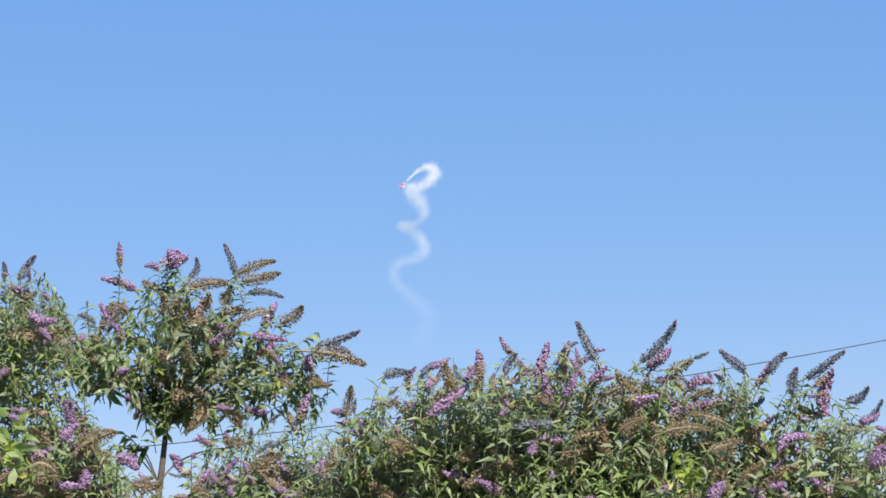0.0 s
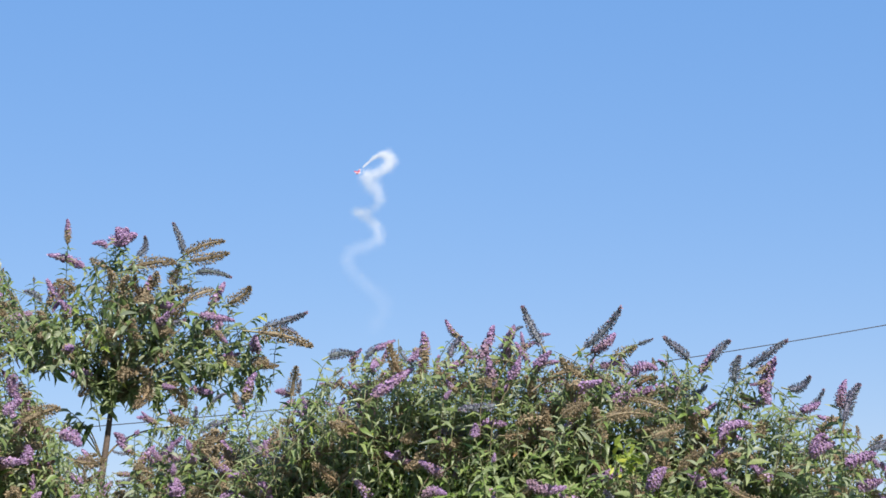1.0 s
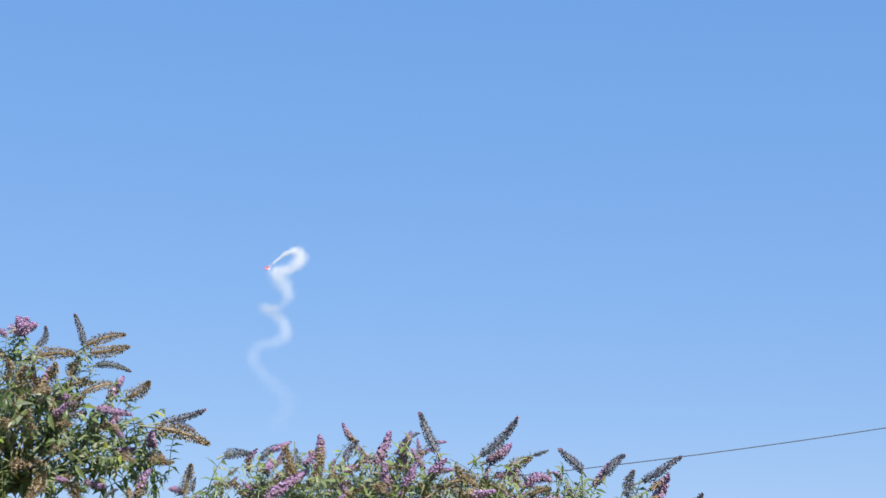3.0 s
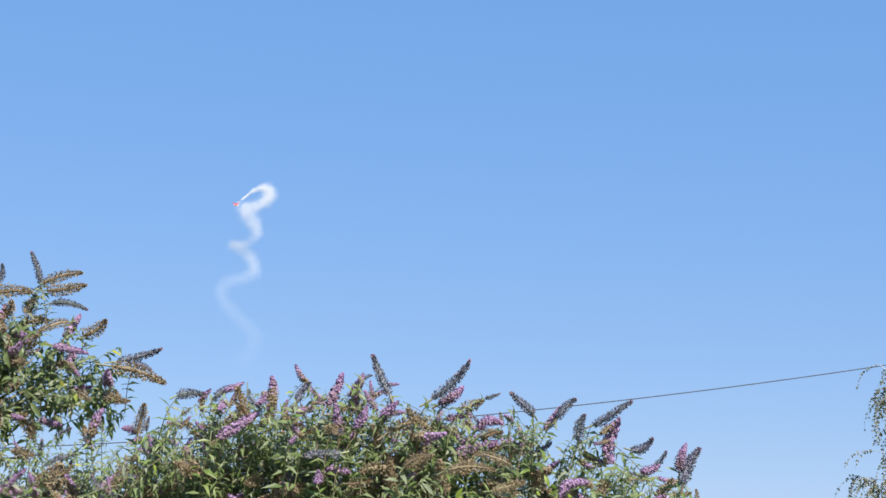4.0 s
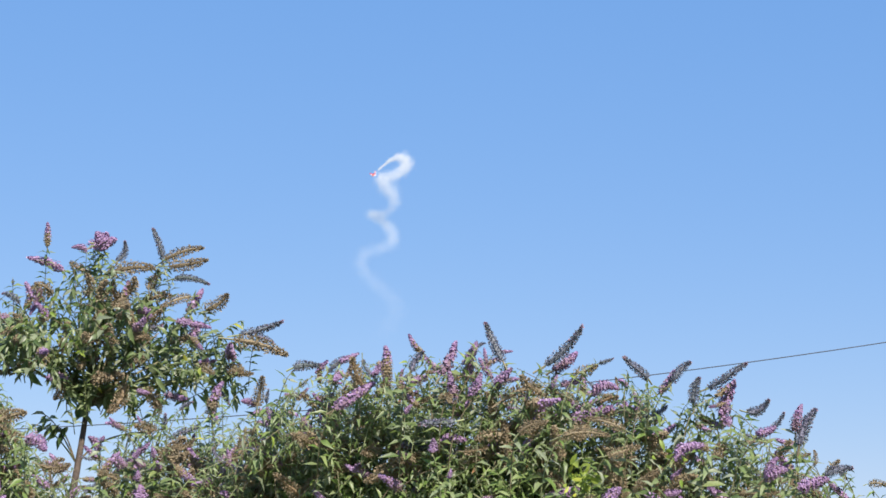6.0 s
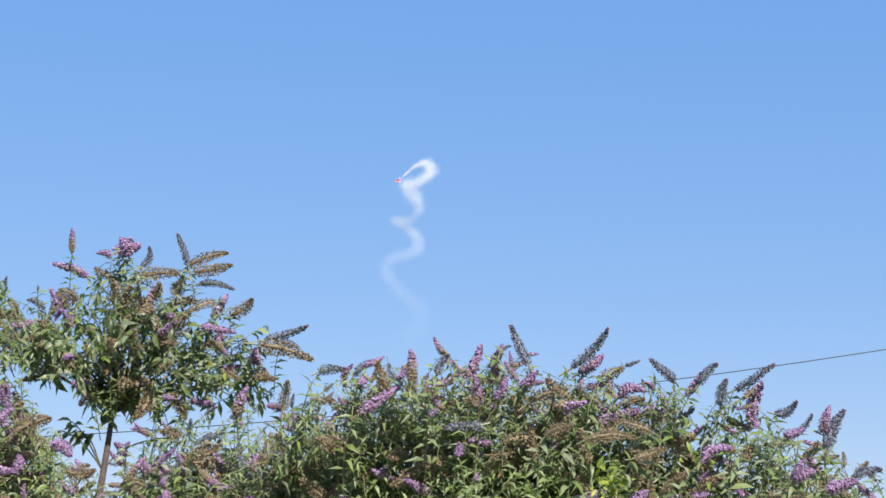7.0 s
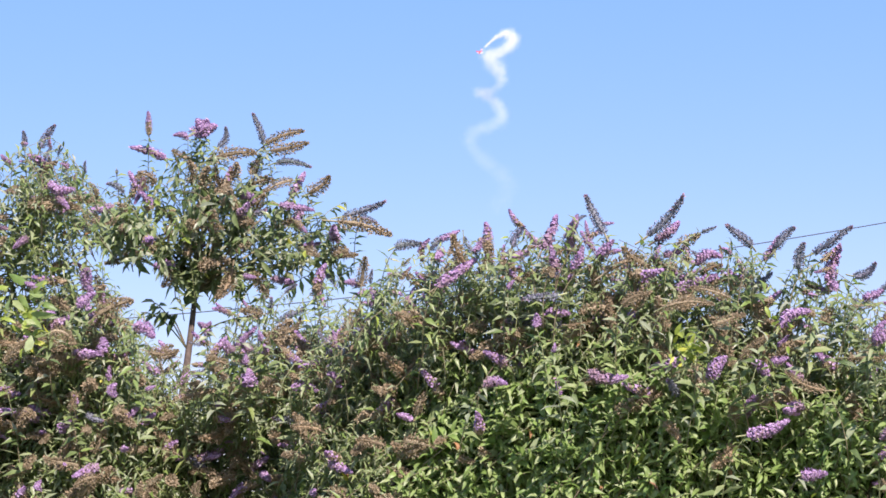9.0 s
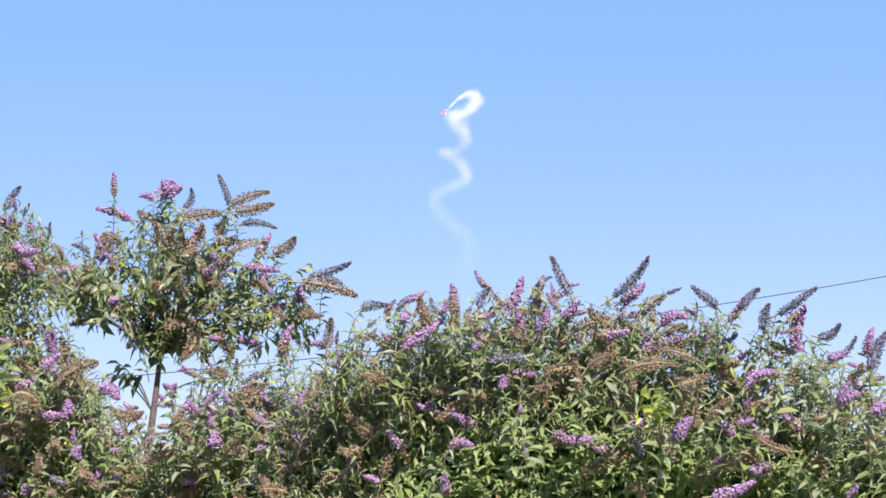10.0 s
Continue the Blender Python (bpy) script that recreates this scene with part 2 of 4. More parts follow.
def bloom_mesh(kind, k):
    """A panicle a metre long up z, of many florets round a bent stalk; shared by all of its kind."""
    if (kind, k) in BLOOMS:
        return BLOOMS[kind, k]
    g = random.Random(hash_of(kind) * 10 + k)
    bend = g.uniform(0.0, 0.35)
    verts, faces, slots = [], [], []

    def axis(u):
        return np.array((bend * (u - u * u) * 1.5, 0.05 * math.sin(3 * u + k), u))
    v, f = tube([axis(u) for u in np.linspace(-0.25, 0.97, 8)], np.linspace(0.022, 0.008, 8), 4)
    verts += list(v)
    faces += f
    slots += [0] * len(f)
    wide = {"fresh": 0.165, "half": 0.14, "brown": 0.165, "bud": 0.112}[kind]
    many = {"fresh": 420, "half": 440, "brown": 760, "bud": 560}[kind]
    size = {"fresh": 0.034, "half": 0.031, "brown": 0.038, "bud": 0.036}[kind]
    if k > 3:
        many, size = int(many * 0.5), size * 1.35
    v, f = tube([axis(u) for u in np.linspace(0.03, 0.96, 9)], [(0.32 if kind == "brown" else 0.5) * wide * min(1, 0.45 + 3 * u) * (1 - u ** 2.2) ** 0.75 * g.uniform(0.85, 1.1) + 0.006 for u in np.linspace(0.03, 0.96, 9)], 6)
    faces += [tuple(i + len(verts) for i in q) for q in f]
    slots += [2 if kind in ("half", "fresh") else 1] * len(f)
    verts += list(v)
    clump = {"fresh": 0.3, "half": 0.28, "brown": 0.25, "bud": 0.2}[kind]
    for i in range(many):
        u = ((i + g.random()) / many) ** 0.9
        whorl = 1 - clump + clump * abs(math.sin(u * 23 + k)) * g.uniform(0.7, 1.15)
        r = wide * whorl * min(1, 0.45 + 3 * u) * (1 - u ** 2.2) ** 0.75 + 0.010
        rr = r * math.sqrt(g.uniform(0.35, 1.15)) * (g.uniform(0.7, 1.25) if kind == "brown" else 1.0)
        w = g.uniform(0, 6.283)
        out = unit(np.array((math.cos(w), math.sin(w), g.uniform(0.0, 0.7) if kind != "brown" else g.uniform(-0.2, 0.9))))
        c = axis(u) + np.array((math.cos(w) * rr, math.sin(w) * rr, g.uniform(-0.01, 0.03)))
        s1 = unit(np.cross(out, (0.2, 0.3, 0.93)))
        s2 = np.cross(out, s1)
        spin = g.uniform(0, 3.14)
        s1, s2 = math.cos(spin) * s1 + math.sin(spin) * s2, math.cos(spin) * s2 - math.sin(spin) * s1
        z = size * g.uniform(0.6, 1.3)
        b0 = len(verts)
        if kind in ("brown", "bud"):          # a narrow pointed capsule or closed bud
            slim = 0.48 if kind == "brown" else 0.55
            verts += [c - out * z * 0.35, c + s1 * z * slim, c + out * z, c - s1 * z * slim]
        else:                                 # an open floret, its lobes bent back
            verts += [c + s1 * z, c + s2 * z + out * z * 0.4, c - s1 * z, c - s2 * z + out * z * 0.4]
        faces.append((b0, b0 + 1, b0 + 2, b0 + 3))
        slot = 1
        if kind == "half" and u < 0.55 + g.uniform(-0.25, 0.25):
            slot = 2
        if kind == "fresh" and g.random() < 0.15:
            slot = 2
        if kind == "bud" and (u > 0.94 or g.random() < 0.03):
            slot = 2
        slots.append(slot)
    mats = {"fresh": [STEM, PURPLE, PURPLE_OLD], "half": [STEM, PURPLE, PURPLE_OLD], "brown": [STEM, BROWN, BROWN], "bud": [STEM, BUD, PURPLE_OLD]}[kind]
    if kind == "half" and k % 2:
        mats[2] = BROWN
    BLOOMS[kind, k] = mesh_of("flower_panicle", verts, faces, mats, slots, smooth=False)
    return BLOOMS[kind, k]


def hash_of(word):
    return sum(ord(c) * (i + 1) for i, c in enumerate(word))


def bloom(plant, kind, base, tip, stem=0.3, thick=1.0, lite=0):
    """A panicle from base to tip on a leafy stem that comes up out of the shrub."""
    g = plant.rng
    base, tip = Vector(base), Vector(tip)
    d = tip - base
    turn = d.to_track_quat("Z", "Y").to_matrix().to_4x4() @ Matrix.Rotation(g.uniform(0, 6.3), 4, "Z")
    ln = d.length
    t = thick * min(1.2 if lite else 1.6, max(0.8, 0.2 / ln)) * g.uniform(0.9, 1.1)
    m = Matrix.Translation(base) @ turn @ Matrix.Diagonal((ln * t, ln * t, ln, 1))
    child("flower_panicle", bloom_mesh(kind, lite + g.randrange(4)), plant.root, m, BLOOM_LABEL[kind])
    if stem:
        foot = np.array(base) + np.array((g.uniform(-0.1, 0.1) - 0.35 * d.x, 0.12, -stem))
        pts = arc(foot, np.array(base) , 0.25 * stem * unit(np.array((-d.x, 0, 0.3))), 6)
        plant.shoot(pts, max(2, int(stem / 0.035)), 0.11, 0.06, LEAF, 0.0035, 0.1)


# ---- ground ----
def build_ground():
    n, rad = 64, [0.5, 4, 15, 60, 300, 1200, 4000]
    v = [(0, 0, 0)]
    for r in rad:
        v += [(r * math.cos(2 * math.pi * j / n), r * math.sin(2 * math.pi * j / n), 0.03 * noise.noise((r, j, 0)) if r < 100 else 0) for j in range(n)]
    f = [(0, 1 + j, 1 + (j + 1) % n) for j in range(n)]
    for i in range(len(rad) - 1):
        a, b = 1 + i * n, 1 + (i + 1) * n
        f += [(a + j, b + j, b + (j + 1) % n, a + (j + 1) % n) for j in range(n)]
    tagged(new("ground", mesh_of("ground", v, f, [GRASS])), "dry summer grass around the shrubs", "ground", kind="structure")


build_ground()

ALL = {m.name: m for m in (LEAF, LEAF_LUSH, LEAF_DARK, LEAF_YELLOW, LEAF_DRY, LEAF_PALE, BIRCH_LEAF)}


def shrub_mass(plant, x0, x1, tops, front, many, lush=None, flowers=0.5, low=0.25, thick=1.2, ragged=0.25, thin=lambda x: 0.12, blade=0.09, gap=lambda x: 0.5, hollows=()):
    """Fills a shrub under the outline tops with leafy shoots that point out and up; front gives the face's depth."""
    g = plant.rng
    xs, zs = np.array(tops).T
    fx, fy = np.array(front).T
    for i in range(many):
        x = g.uniform(x0, x1)
        top = float(np.interp(x, xs, zs))
        u = g.random() ** 0.6
        z = low + (top - low) * u
        if z < 1.38 and g.random() < 0.88:
            continue
        y = float(np.interp(x, fx, fy))
        lump = 0.30 * noise.noise((x * 1.5, z * 1.6, plant.root.location.y)) + 0.12 * noise.noise((x * 4, z * 4, 7))
        deep = g.random() ** 1.7 * thick
        if top - z < thin(x) and g.random() < gap(x):
            continue
        sunk = max([0.0] + [1 - math.hypot((x - hx) / hw, (z - hz) / hh) for hx, hz, hw, hh in hollows])
        if g.random() < 1.1 * sunk:
            continue
        rise = max(0.0, (z / top - 0.75) / 0.25)
        tip = np.array((x, y + lump + 0.8 * sunk + deep * (0.5 + 0.5 * rise), z + g.gauss(0, ragged * 0.25) * rise))
        way = unit((g.gauss(0, 0.45), -0.75 * (1 - deep / thick) + 0.2 * g.random() - 0.1 * rise, 0.55 + 0.7 * rise + g.gauss(0, 0.2)))
        ln = g.uniform(0.28, 0.55)
        pts = arc(tip - way * ln, tip, (0, 0, g.uniform(0.02, 0.10)), 6)
        is_lush = lush is not None and lush(x, z)
        mat = LEAF_LUSH if is_lush else LEAF
        if is_lush:
            plant.shoot(pts, g.randint(8, 12), g.uniform(0.085, 0.125), 0.055, mat, 0.004, slim=g.uniform(0.12, 0.18), sag=0.1, odd=LEAF_PALE if g.random() < 0.7 else LEAF_DRY, bow=0.2, wild=0.45)
        else:
            plant.shoot(pts, g.randint(10, 14), blade, blade * 0.5, mat, 0.0035, slim=0.115, bow=0.8, wild=0.25, odd=LEAF_YELLOW if g.random() < 0.6 else LEAF_DRY)
        chance = flowers * (0.15 if is_lush else 1.0) * min(1.0, max(0.15, (z / top - 0.35) / 0.3))
        if deep < 0.6 * thick and z < top - 0.1 and g.random() < chance:
            kind = g.choices(("brown", "half", "fresh", "bud"), (5.4, 1.9, 0.4, 0.3))[0]
            d = unit(way * 0.7 + np.array((g.gauss(0, 0.55), g.gauss(0, 0.2), g.uniform(-0.8, 0.1))))
            ln = g.uniform(0.11, 0.20) if kind != "fresh" else g.uniform(0.07, 0.14)
            bloom(plant, kind, tip, tip + d * ln, stem=0, thick=1.0, lite=4)


def crest(plant, x0, x1, tops, front, many):
    """Arching, curling shoots along the top of a shrub, many of them ending in small panicles."""
    g = plant.rng
    xs, zs = np.array(tops).T
    fx, fy = np.array(front).T
    for i in range(many):
        x = g.uniform(x0, x1)
        top = float(np.interp(x, xs, zs))
        tip = np.array((x, float(np.interp(x, fx, fy)) + g.uniform(-0.05, 0.6), top + 0.06 - abs(g.gauss(0, 0.2))))
        lean = g.gauss(0, 0.5)
        foot = tip + np.array((-0.3 * lean, g.uniform(-0.1, 0.2), -g.uniform(0.22, 0.42)))
        pts = arc(foot, tip, (-0.12 * lean, 0, g.uniform(0.03, 0.12)), 6)
        plant.shoot(pts, g.randint(7, 10), 0.085, 0.05, LEAF, 0.0032, slim=0.115, sag=0.5, odd=LEAF_PALE, bow=1.2)
        if g.random() < 0.5:
            kind = g.choices(("brown", "half", "fresh", "bud"), (2.2, 4.4, 0.8, 1.8))[0]
            d = unit((lean + g.gauss(0, 0.3), g.uniform(-0.5, 0.1), g.uniform(-0.3, 0.7)))
            bloom(plant, kind, tip, tip + d * g.uniform(0.06, 0.13), stem=0, lite=4)


def inner_fill(plant, x0, x1, tops, front, many):
    """Coarser leafy growth deep inside a shrub."""
    g = plant.rng
    xs, zs = np.array(tops).T
    fx, fy = np.array(front).T
    for i in range(many):
        x = g.uniform(x0, x1)
        top = float(np.interp(x, xs, zs)) - 0.3
        z = 0.8 + (top - 0.8) * g.random() ** 0.7
        tip = np.array((x, float(np.interp(x, fx, fy)) + 0.30 + 1.1 * g.random() ** 1.3, z))
        way = unit((g.gauss(0, 0.6), g.gauss(-0.4, 0.4), 0.6))
        plant.shoot(arc(tip - way * 0.4, tip, (0, 0, 0.06), 4), 8, 0.14, 0.10, LEAF, 0.004, slim=0.2, wild=0.4, sag=0.2)


def woody(plant, foot, heads, r=0.03):
    """Woody stems that fan out of the root to the heads."""
    for h in heads:
        a = np.array(foot) + np.array((plant.rng.uniform(-0.15, 0.15), plant.rng.uniform(-0.1, 0.1), -0.05))
        v, f = tube(arc(a, h, (0.2 * (a[0] - h[0]), 0, 0.25), 9), np.linspace(r, r * 0.3, 9), 8)
        child("stem", mesh_of("stem", v, f, [BARK]), plant.root)


def patch(plant, at, mat, many, size=0.11, wide=0.06):
    """A few leaves of another colour, close together."""
    g = plant.rng
    for k in range(many):
        d = unit((g.gauss(0, 1), -0.7, g.gauss(-0.2, 0.8)))
        n = unit(np.cross(d, (g.gauss(0, 1), 0.4, 1)))
        ln = size * g.uniform(0.7, 1.2)
        plant.leaf(np.array(at) + np.array([g.gauss(0, wide) for _ in range(3)]), d, n, ln, ln * 0.18, g.uniform(0.2, 1.0), mat)


# ---- broad butterfly bush ----
root = thing("butterfly_bush", "broad butterfly bush with green leaves, purple and spent brown panicles", "shrub", "butterfly bushes")
broad = Plant(root, 11)
BROAD_FRONT = [(-1.0, 10.5), (0.2, 9.65), (0.6, 9.35), (1.5, 9.15), (2.4, 8.85), (3.0, 8.9)]
BROAD_TOP = [(-0.52, 2.50), (-0.28, 2.72), (-0.10, 2.89), (0.07, 2.97), (0.31, 2.97), (0.44, 2.99), (0.59, 2.99), (0.83, 2.98), (1.08, 2.92), (1.33, 2.89), (1.50, 2.84), (1.74, 2.78), (1.98, 2.69), (2.16, 2.62), (2.38, 2.42), (2.62, 2.25), (2.85, 2.11), (3.08, 1.91)]
shrub_mass(broad, -0.6, 2.95, BROAD_TOP, BROAD_FRONT, 3100, lush=lambda x, z: z < 2.25 + 0.25 * noise.noise((x * 1.3, 0, 3)) and x > 0.0, flowers=0.30, thick=1.4, thin=lambda x: 0.14 if x < 1.4 else 0.30, gap=lambda x: 0.5 if x < 1.3 else 0.62,
           hollows=[(1.75, 1.85, 0.30, 0.22), (2.05, 2.25, 0.22, 0.16), (0.18, 2.36, 0.06, 0.20), (0.98, 2.28, 0.14, 0.12), (1.52, 2.52, 0.10, 0.10)])
crest(broad, -0.5, 1.4, BROAD_TOP, BROAD_FRONT, 240)
crest(broad, 1.4, 2.8, BROAD_TOP, BROAD_FRONT, 110)
shrub_mass(broad, 1.3, 3.0, [(x, z - 0.10) for x, z in BROAD_TOP], BROAD_FRONT, 330, flowers=0.3, low=1.6, thick=1.0)
shrub_mass(broad, -0.2, 1.9, [(x, z - 0.5) for x, z in BROAD_TOP], BROAD_FRONT, 700, lush=lambda x, z: True, flowers=0.1, low=1.35, thick=0.5)
shrub_mass(broad, -0.55, 0.35, BROAD_TOP, BROAD_FRONT, 130, flowers=0.2, low=1.5, thick=0.5)
inner_fill(broad, -0.6, 2.7, BROAD_TOP, BROAD_FRONT, 1100)
woody(broad, (1.0, 10.2, 0), [(x, float(np.interp(x, *zip(*BROAD_FRONT))) + 0.9, 2.2) for x in (-0.4, 0.1, 0.6, 1.0, 1.5, 2.0, 2.4)])
patch(broad, (1.20, 8.84, 2.39), LEAF_PALE, 34, 0.06, 0.04)
patch(broad, (1.15, 8.80, 2.37), LEAF_YELLOW, 7, 0.05, 0.03)
patch(broad, (1.58, 8.88, 2.46), LEAF_PALE, 12, 0.06, 0.05)
bloom(broad, "bud", (0.88, 9.33, 2.97), (0.80, 9.36, 3.16))
bloom(broad, "bud", (1.06, 9.17, 2.93), (1.22, 9.11, 3.11), thick=1.1)
bloom(broad, "half", (1.11, 9.30, 2.93), (1.22, 9.32, 3.02))
bloom(broad, "fresh", (0.72, 9.46, 2.91), (0.76, 9.38, 3.07))
bloom(broad, "bud", (0.76, 9.34, 3.04), (0.80, 9.35, 3.06))
bloom(broad, "half", (0.34, 9.37, 2.91), (0.33, 9.35, 3.04), thick=1.1)
bloom(broad, "fresh", (0.10, 9.51, 2.76), (0.28, 9.51, 2.89), thick=1.1)
bloom(broad, "fresh", (1.20, 9.34, 2.71), (1.38, 9.31, 2.77), thick=1.1)
bloom(broad, "bud", (1.51, 9.08, 2.86), (1.40, 9.00, 2.96))
bloom(broad, "bud", (1.63, 9.11, 2.86), (1.72, 9.12, 2.95))
bloom(broad, "bud", (1.71, 9.05, 2.75), (1.75, 9.04, 2.87))
bloom(broad, "bud", (1.78, 9.05, 2.83), (1.95, 8.97, 2.92))
bloom(broad, "fresh", (1.86, 9.12, 2.69), (1.91, 9.06, 2.85))
bloom(broad, "bud", (1.95, 9.00, 2.71), (2.05, 9.00, 2.77))
bloom(broad, "bud", (2.08, 8.59, 2.52), (2.17, 8.60, 2.68), thick=1.2)
bloom(broad, "half", (2.07, 8.60, 2.58), (2.09, 8.55, 2.69))
bloom(broad, "fresh", (1.91, 8.62, 2.56), (1.99, 8.63, 2.61))
bloom(broad, "fresh", (1.94, 8.64, 2.38), (2.05, 8.66, 2.42))
bloom(broad, "fresh", (2.04, 8.45, 2.33), (2.16, 8.41, 2.36))
bloom(broad, "fresh", (2.13, 8.62, 2.24), (2.24, 8.62, 2.27))
bloom(broad, "bud", (2.18, 8.55, 2.39), (2.30, 8.54, 2.42))
bloom(broad, "fresh", (1.29, 9.31, 2.83), (1.41, 9.31, 2.85))
bloom(broad, "half", (1.14, 9.27, 2.85), (1.23, 9.25, 2.89))
bloom(broad, "half", (0.66, 9.40, 2.78), (0.62, 9.35, 2.92))
bloom(broad, "half", (0.49, 9.43, 2.77), (0.44, 9.43, 2.83))
bloom(broad, "fresh", (0.54, 9.06, 2.52), (0.54, 9.05, 2.58), thick=1.4)
bloom(broad, "fresh", (0.60, 8.87, 2.39), (0.61, 8.86, 2.43))
bloom(broad, "half", (0.76, 9.02, 2.31), (0.93, 9.00, 2.29))
bloom(broad, "fresh", (1.42, 8.81, 2.01), (1.59, 8.76, 2.07), thick=0.95)
bloom(broad, "fresh", (1.62, 8.68, 1.83), (1.73, 8.68, 1.84))
bloom(broad, "fresh", (1.25, 8.73, 2.25), (1.34, 8.75, 2.34))
bloom(broad, "fresh", (1.54, 8.85, 2.32), (1.62, 8.87, 2.35))
bloom(broad, "half", (0.30, 8.98, 2.26), (0.40, 8.93, 2.26))
bloom(broad, "brown", (1.21, 9.36, 2.80), (1.08, 9.32, 2.85), thick=0.7)
bloom(broad, "brown", (1.09, 8.80, 2.57), (1.29, 8.75, 2.57), thick=0.7)
bloom(broad, "brown", (1.38, 8.88, 2.61), (1.20, 8.80, 2.65), thick=0.7)
bloom(broad, "brown", (0.91, 8.90, 2.59), (1.03, 8.89, 2.64), thick=0.7)
bloom(broad, "brown", (0.82, 9.38, 2.73), (0.80, 9.32, 2.83), thick=0.7)
bloom(broad, "half", (1.73, 8.80, 2.52), (1.66, 8.78, 2.55))
bloom(broad, "fresh", (1.57, 8.73, 2.47), (1.69, 8.71, 2.53))
bloom(broad, "brown", (1.28, 8.77, 2.49), (1.43, 8.79, 2.52), thick=0.7)
bloom(broad, "fresh", (0.42, 9.33, 2.73), (0.46, 9.32, 2.76))
bloom(broad, "bud", (0.45, 9.31, 2.92), (0.51, 9.30, 3.01))
bloom(broad, "bud", (0.07, 9.78, 2.98), (0.18, 9.79, 3.05))
bloom(broad, "bud", (-0.10, 9.82, 2.99), (0.03, 9.81, 3.02))
bloom(broad, "brown", (1.41, 8.89, 2.35), (1.54, 8.82, 2.43), thick=0.7)
bloom(broad, "brown", (1.74, 8.71, 2.19), (1.58, 8.70, 2.27), thick=0.7)
bloom(broad, "fresh", (1.95, 8.68, 2.40), (2.01, 8.66, 2.47))
bloom(broad, "half", (1.96, 8.65, 1.97), (2.01, 8.65, 2.04))
broad.finish(ALL, 300, lambda x, y, z: abs(x - 1.0) * 0.6 + y - 9.3 + abs(z - 2.3), "slender grey-green shrub stems", "dense narrow green leaves")

# ---- low bush before the tall one ----
root = thing("butterfly_bush", "low tangled butterfly bush with many spent brown panicles", "shrub", "butterfly bushes")
low = Plant(root, 12)
LOW_TOP, LOW_FRONT = [(-2.83, 2.78), (-2.23, 2.86), (-1.84, 2.84), (-1.62, 2.80), (-1.41, 2.64), (-1.23, 2.58), (-1.08, 2.75), (-0.93, 2.86), (-0.76, 2.90), (-0.54, 2.92), (-0.30, 2.93), (-0.06, 2.82)], [(-3.5, 10.8), (-1.0, 10.8), (0.2, 10.6)]
shrub_mass(low, -3.3, 0.1, LOW_TOP, LOW_FRONT, 2200, flowers=0.44, thick=1.2, thin=lambda x: 0.13)
crest(low, -3.0, 0.0, LOW_TOP, LOW_FRONT, 130)
inner_fill(low, -3.2, 0.1, LOW_TOP, LOW_FRONT, 760)
woody(low, (-1.2, 11.6, 0), [(x, 11.7, 1.9) for x in (-2.8, -2.2, -1.7, -1.2, -0.7, -0.2)])
bloom(low, "fresh", (-1.62, 10.46, 2.56), (-1.63, 10.44, 2.65), thick=1.6)
bloom(low, "fresh", (-1.45, 10.43, 2.71), (-1.35, 10.38, 2.64), thick=1.4)
bloom(low, "brown", (-1.38, 10.42, 2.57), (-1.22, 10.34, 2.57))
bloom(low, "brown", (-1.65, 10.42, 2.76), (-1.46, 10.38, 2.83), thick=1.4)
bloom(low, "fresh", (-0.88, 10.49, 2.39), (-0.88, 10.46, 2.48), thick=1.7)
bloom(low, "fresh", (-0.64, 10.30, 2.36), (-0.51, 10.28, 2.35))
bloom(low, "fresh", (-0.47, 10.35, 2.21), (-0.47, 10.35, 2.29), thick=1.5)
bloom(low, "fresh", (-0.18, 10.39, 2.15), (-0.19, 10.37, 2.23), thick=1.7)
bloom(low, "fresh", (-0.95, 10.52, 2.60), (-0.90, 10.50, 2.65))
bloom(low, "half", (-1.07, 10.38, 2.51), (-0.98, 10.34, 2.63))
bloom(low, "fresh", (-1.56, 10.42, 2.35), (-1.54, 10.38, 2.41), thick=1.5)
bloom(low, "fresh", (-1.40, 10.43, 2.38), (-1.35, 10.44, 2.40))
bloom(low, "fresh", (-1.94, 10.44, 1.88), (-1.93, 10.43, 1.93), thick=1.6)
bloom(low, "half", (-0.53, 10.53, 1.85), (-0.55, 10.54, 1.96))
bloom(low, "fresh", (-0.47, 10.48, 1.85), (-0.51, 10.48, 1.90))
bloom(low, "brown", (-0.82, 10.50, 2.37), (-0.63, 10.42, 2.44), thick=1.2)
bloom(low, "brown", (-2.05, 10.42, 2.23), (-1.95, 10.38, 2.26), thick=1.5)
bloom(low, "brown", (-1.77, 10.36, 2.27), (-1.74, 10.35, 2.35))
bloom(low, "brown", (-1.13, 10.38, 1.83), (-1.12, 10.37, 1.91))
bloom(low, "brown", (-1.44, 10.44, 1.84), (-1.41, 10.40, 1.91))
bloom(low, "brown", (-1.97, 10.41, 2.53), (-1.79, 10.36, 2.56), thick=1.3)
bloom(low, "fresh", (-1.75, 10.47, 2.32), (-1.77, 10.44, 2.36))
bloom(low, "half", (-0.69, 10.34, 2.56), (-0.59, 10.32, 2.50))
bloom(low, "fresh", (-1.08, 10.40, 2.70), (-1.06, 10.40, 2.72), thick=1.8)
bloom(low, "brown", (-0.35, 10.38, 2.73), (-0.41, 10.31, 2.59))
bloom(low, "half", (-0.53, 10.52, 2.87), (-0.47, 10.46, 3.01))
bloom(low, "brown", (-0.28, 10.34, 2.87), (-0.27, 10.28, 3.02))
bloom(low, "fresh", (-0.29, 10.38, 2.89), (-0.37, 10.35, 2.90))
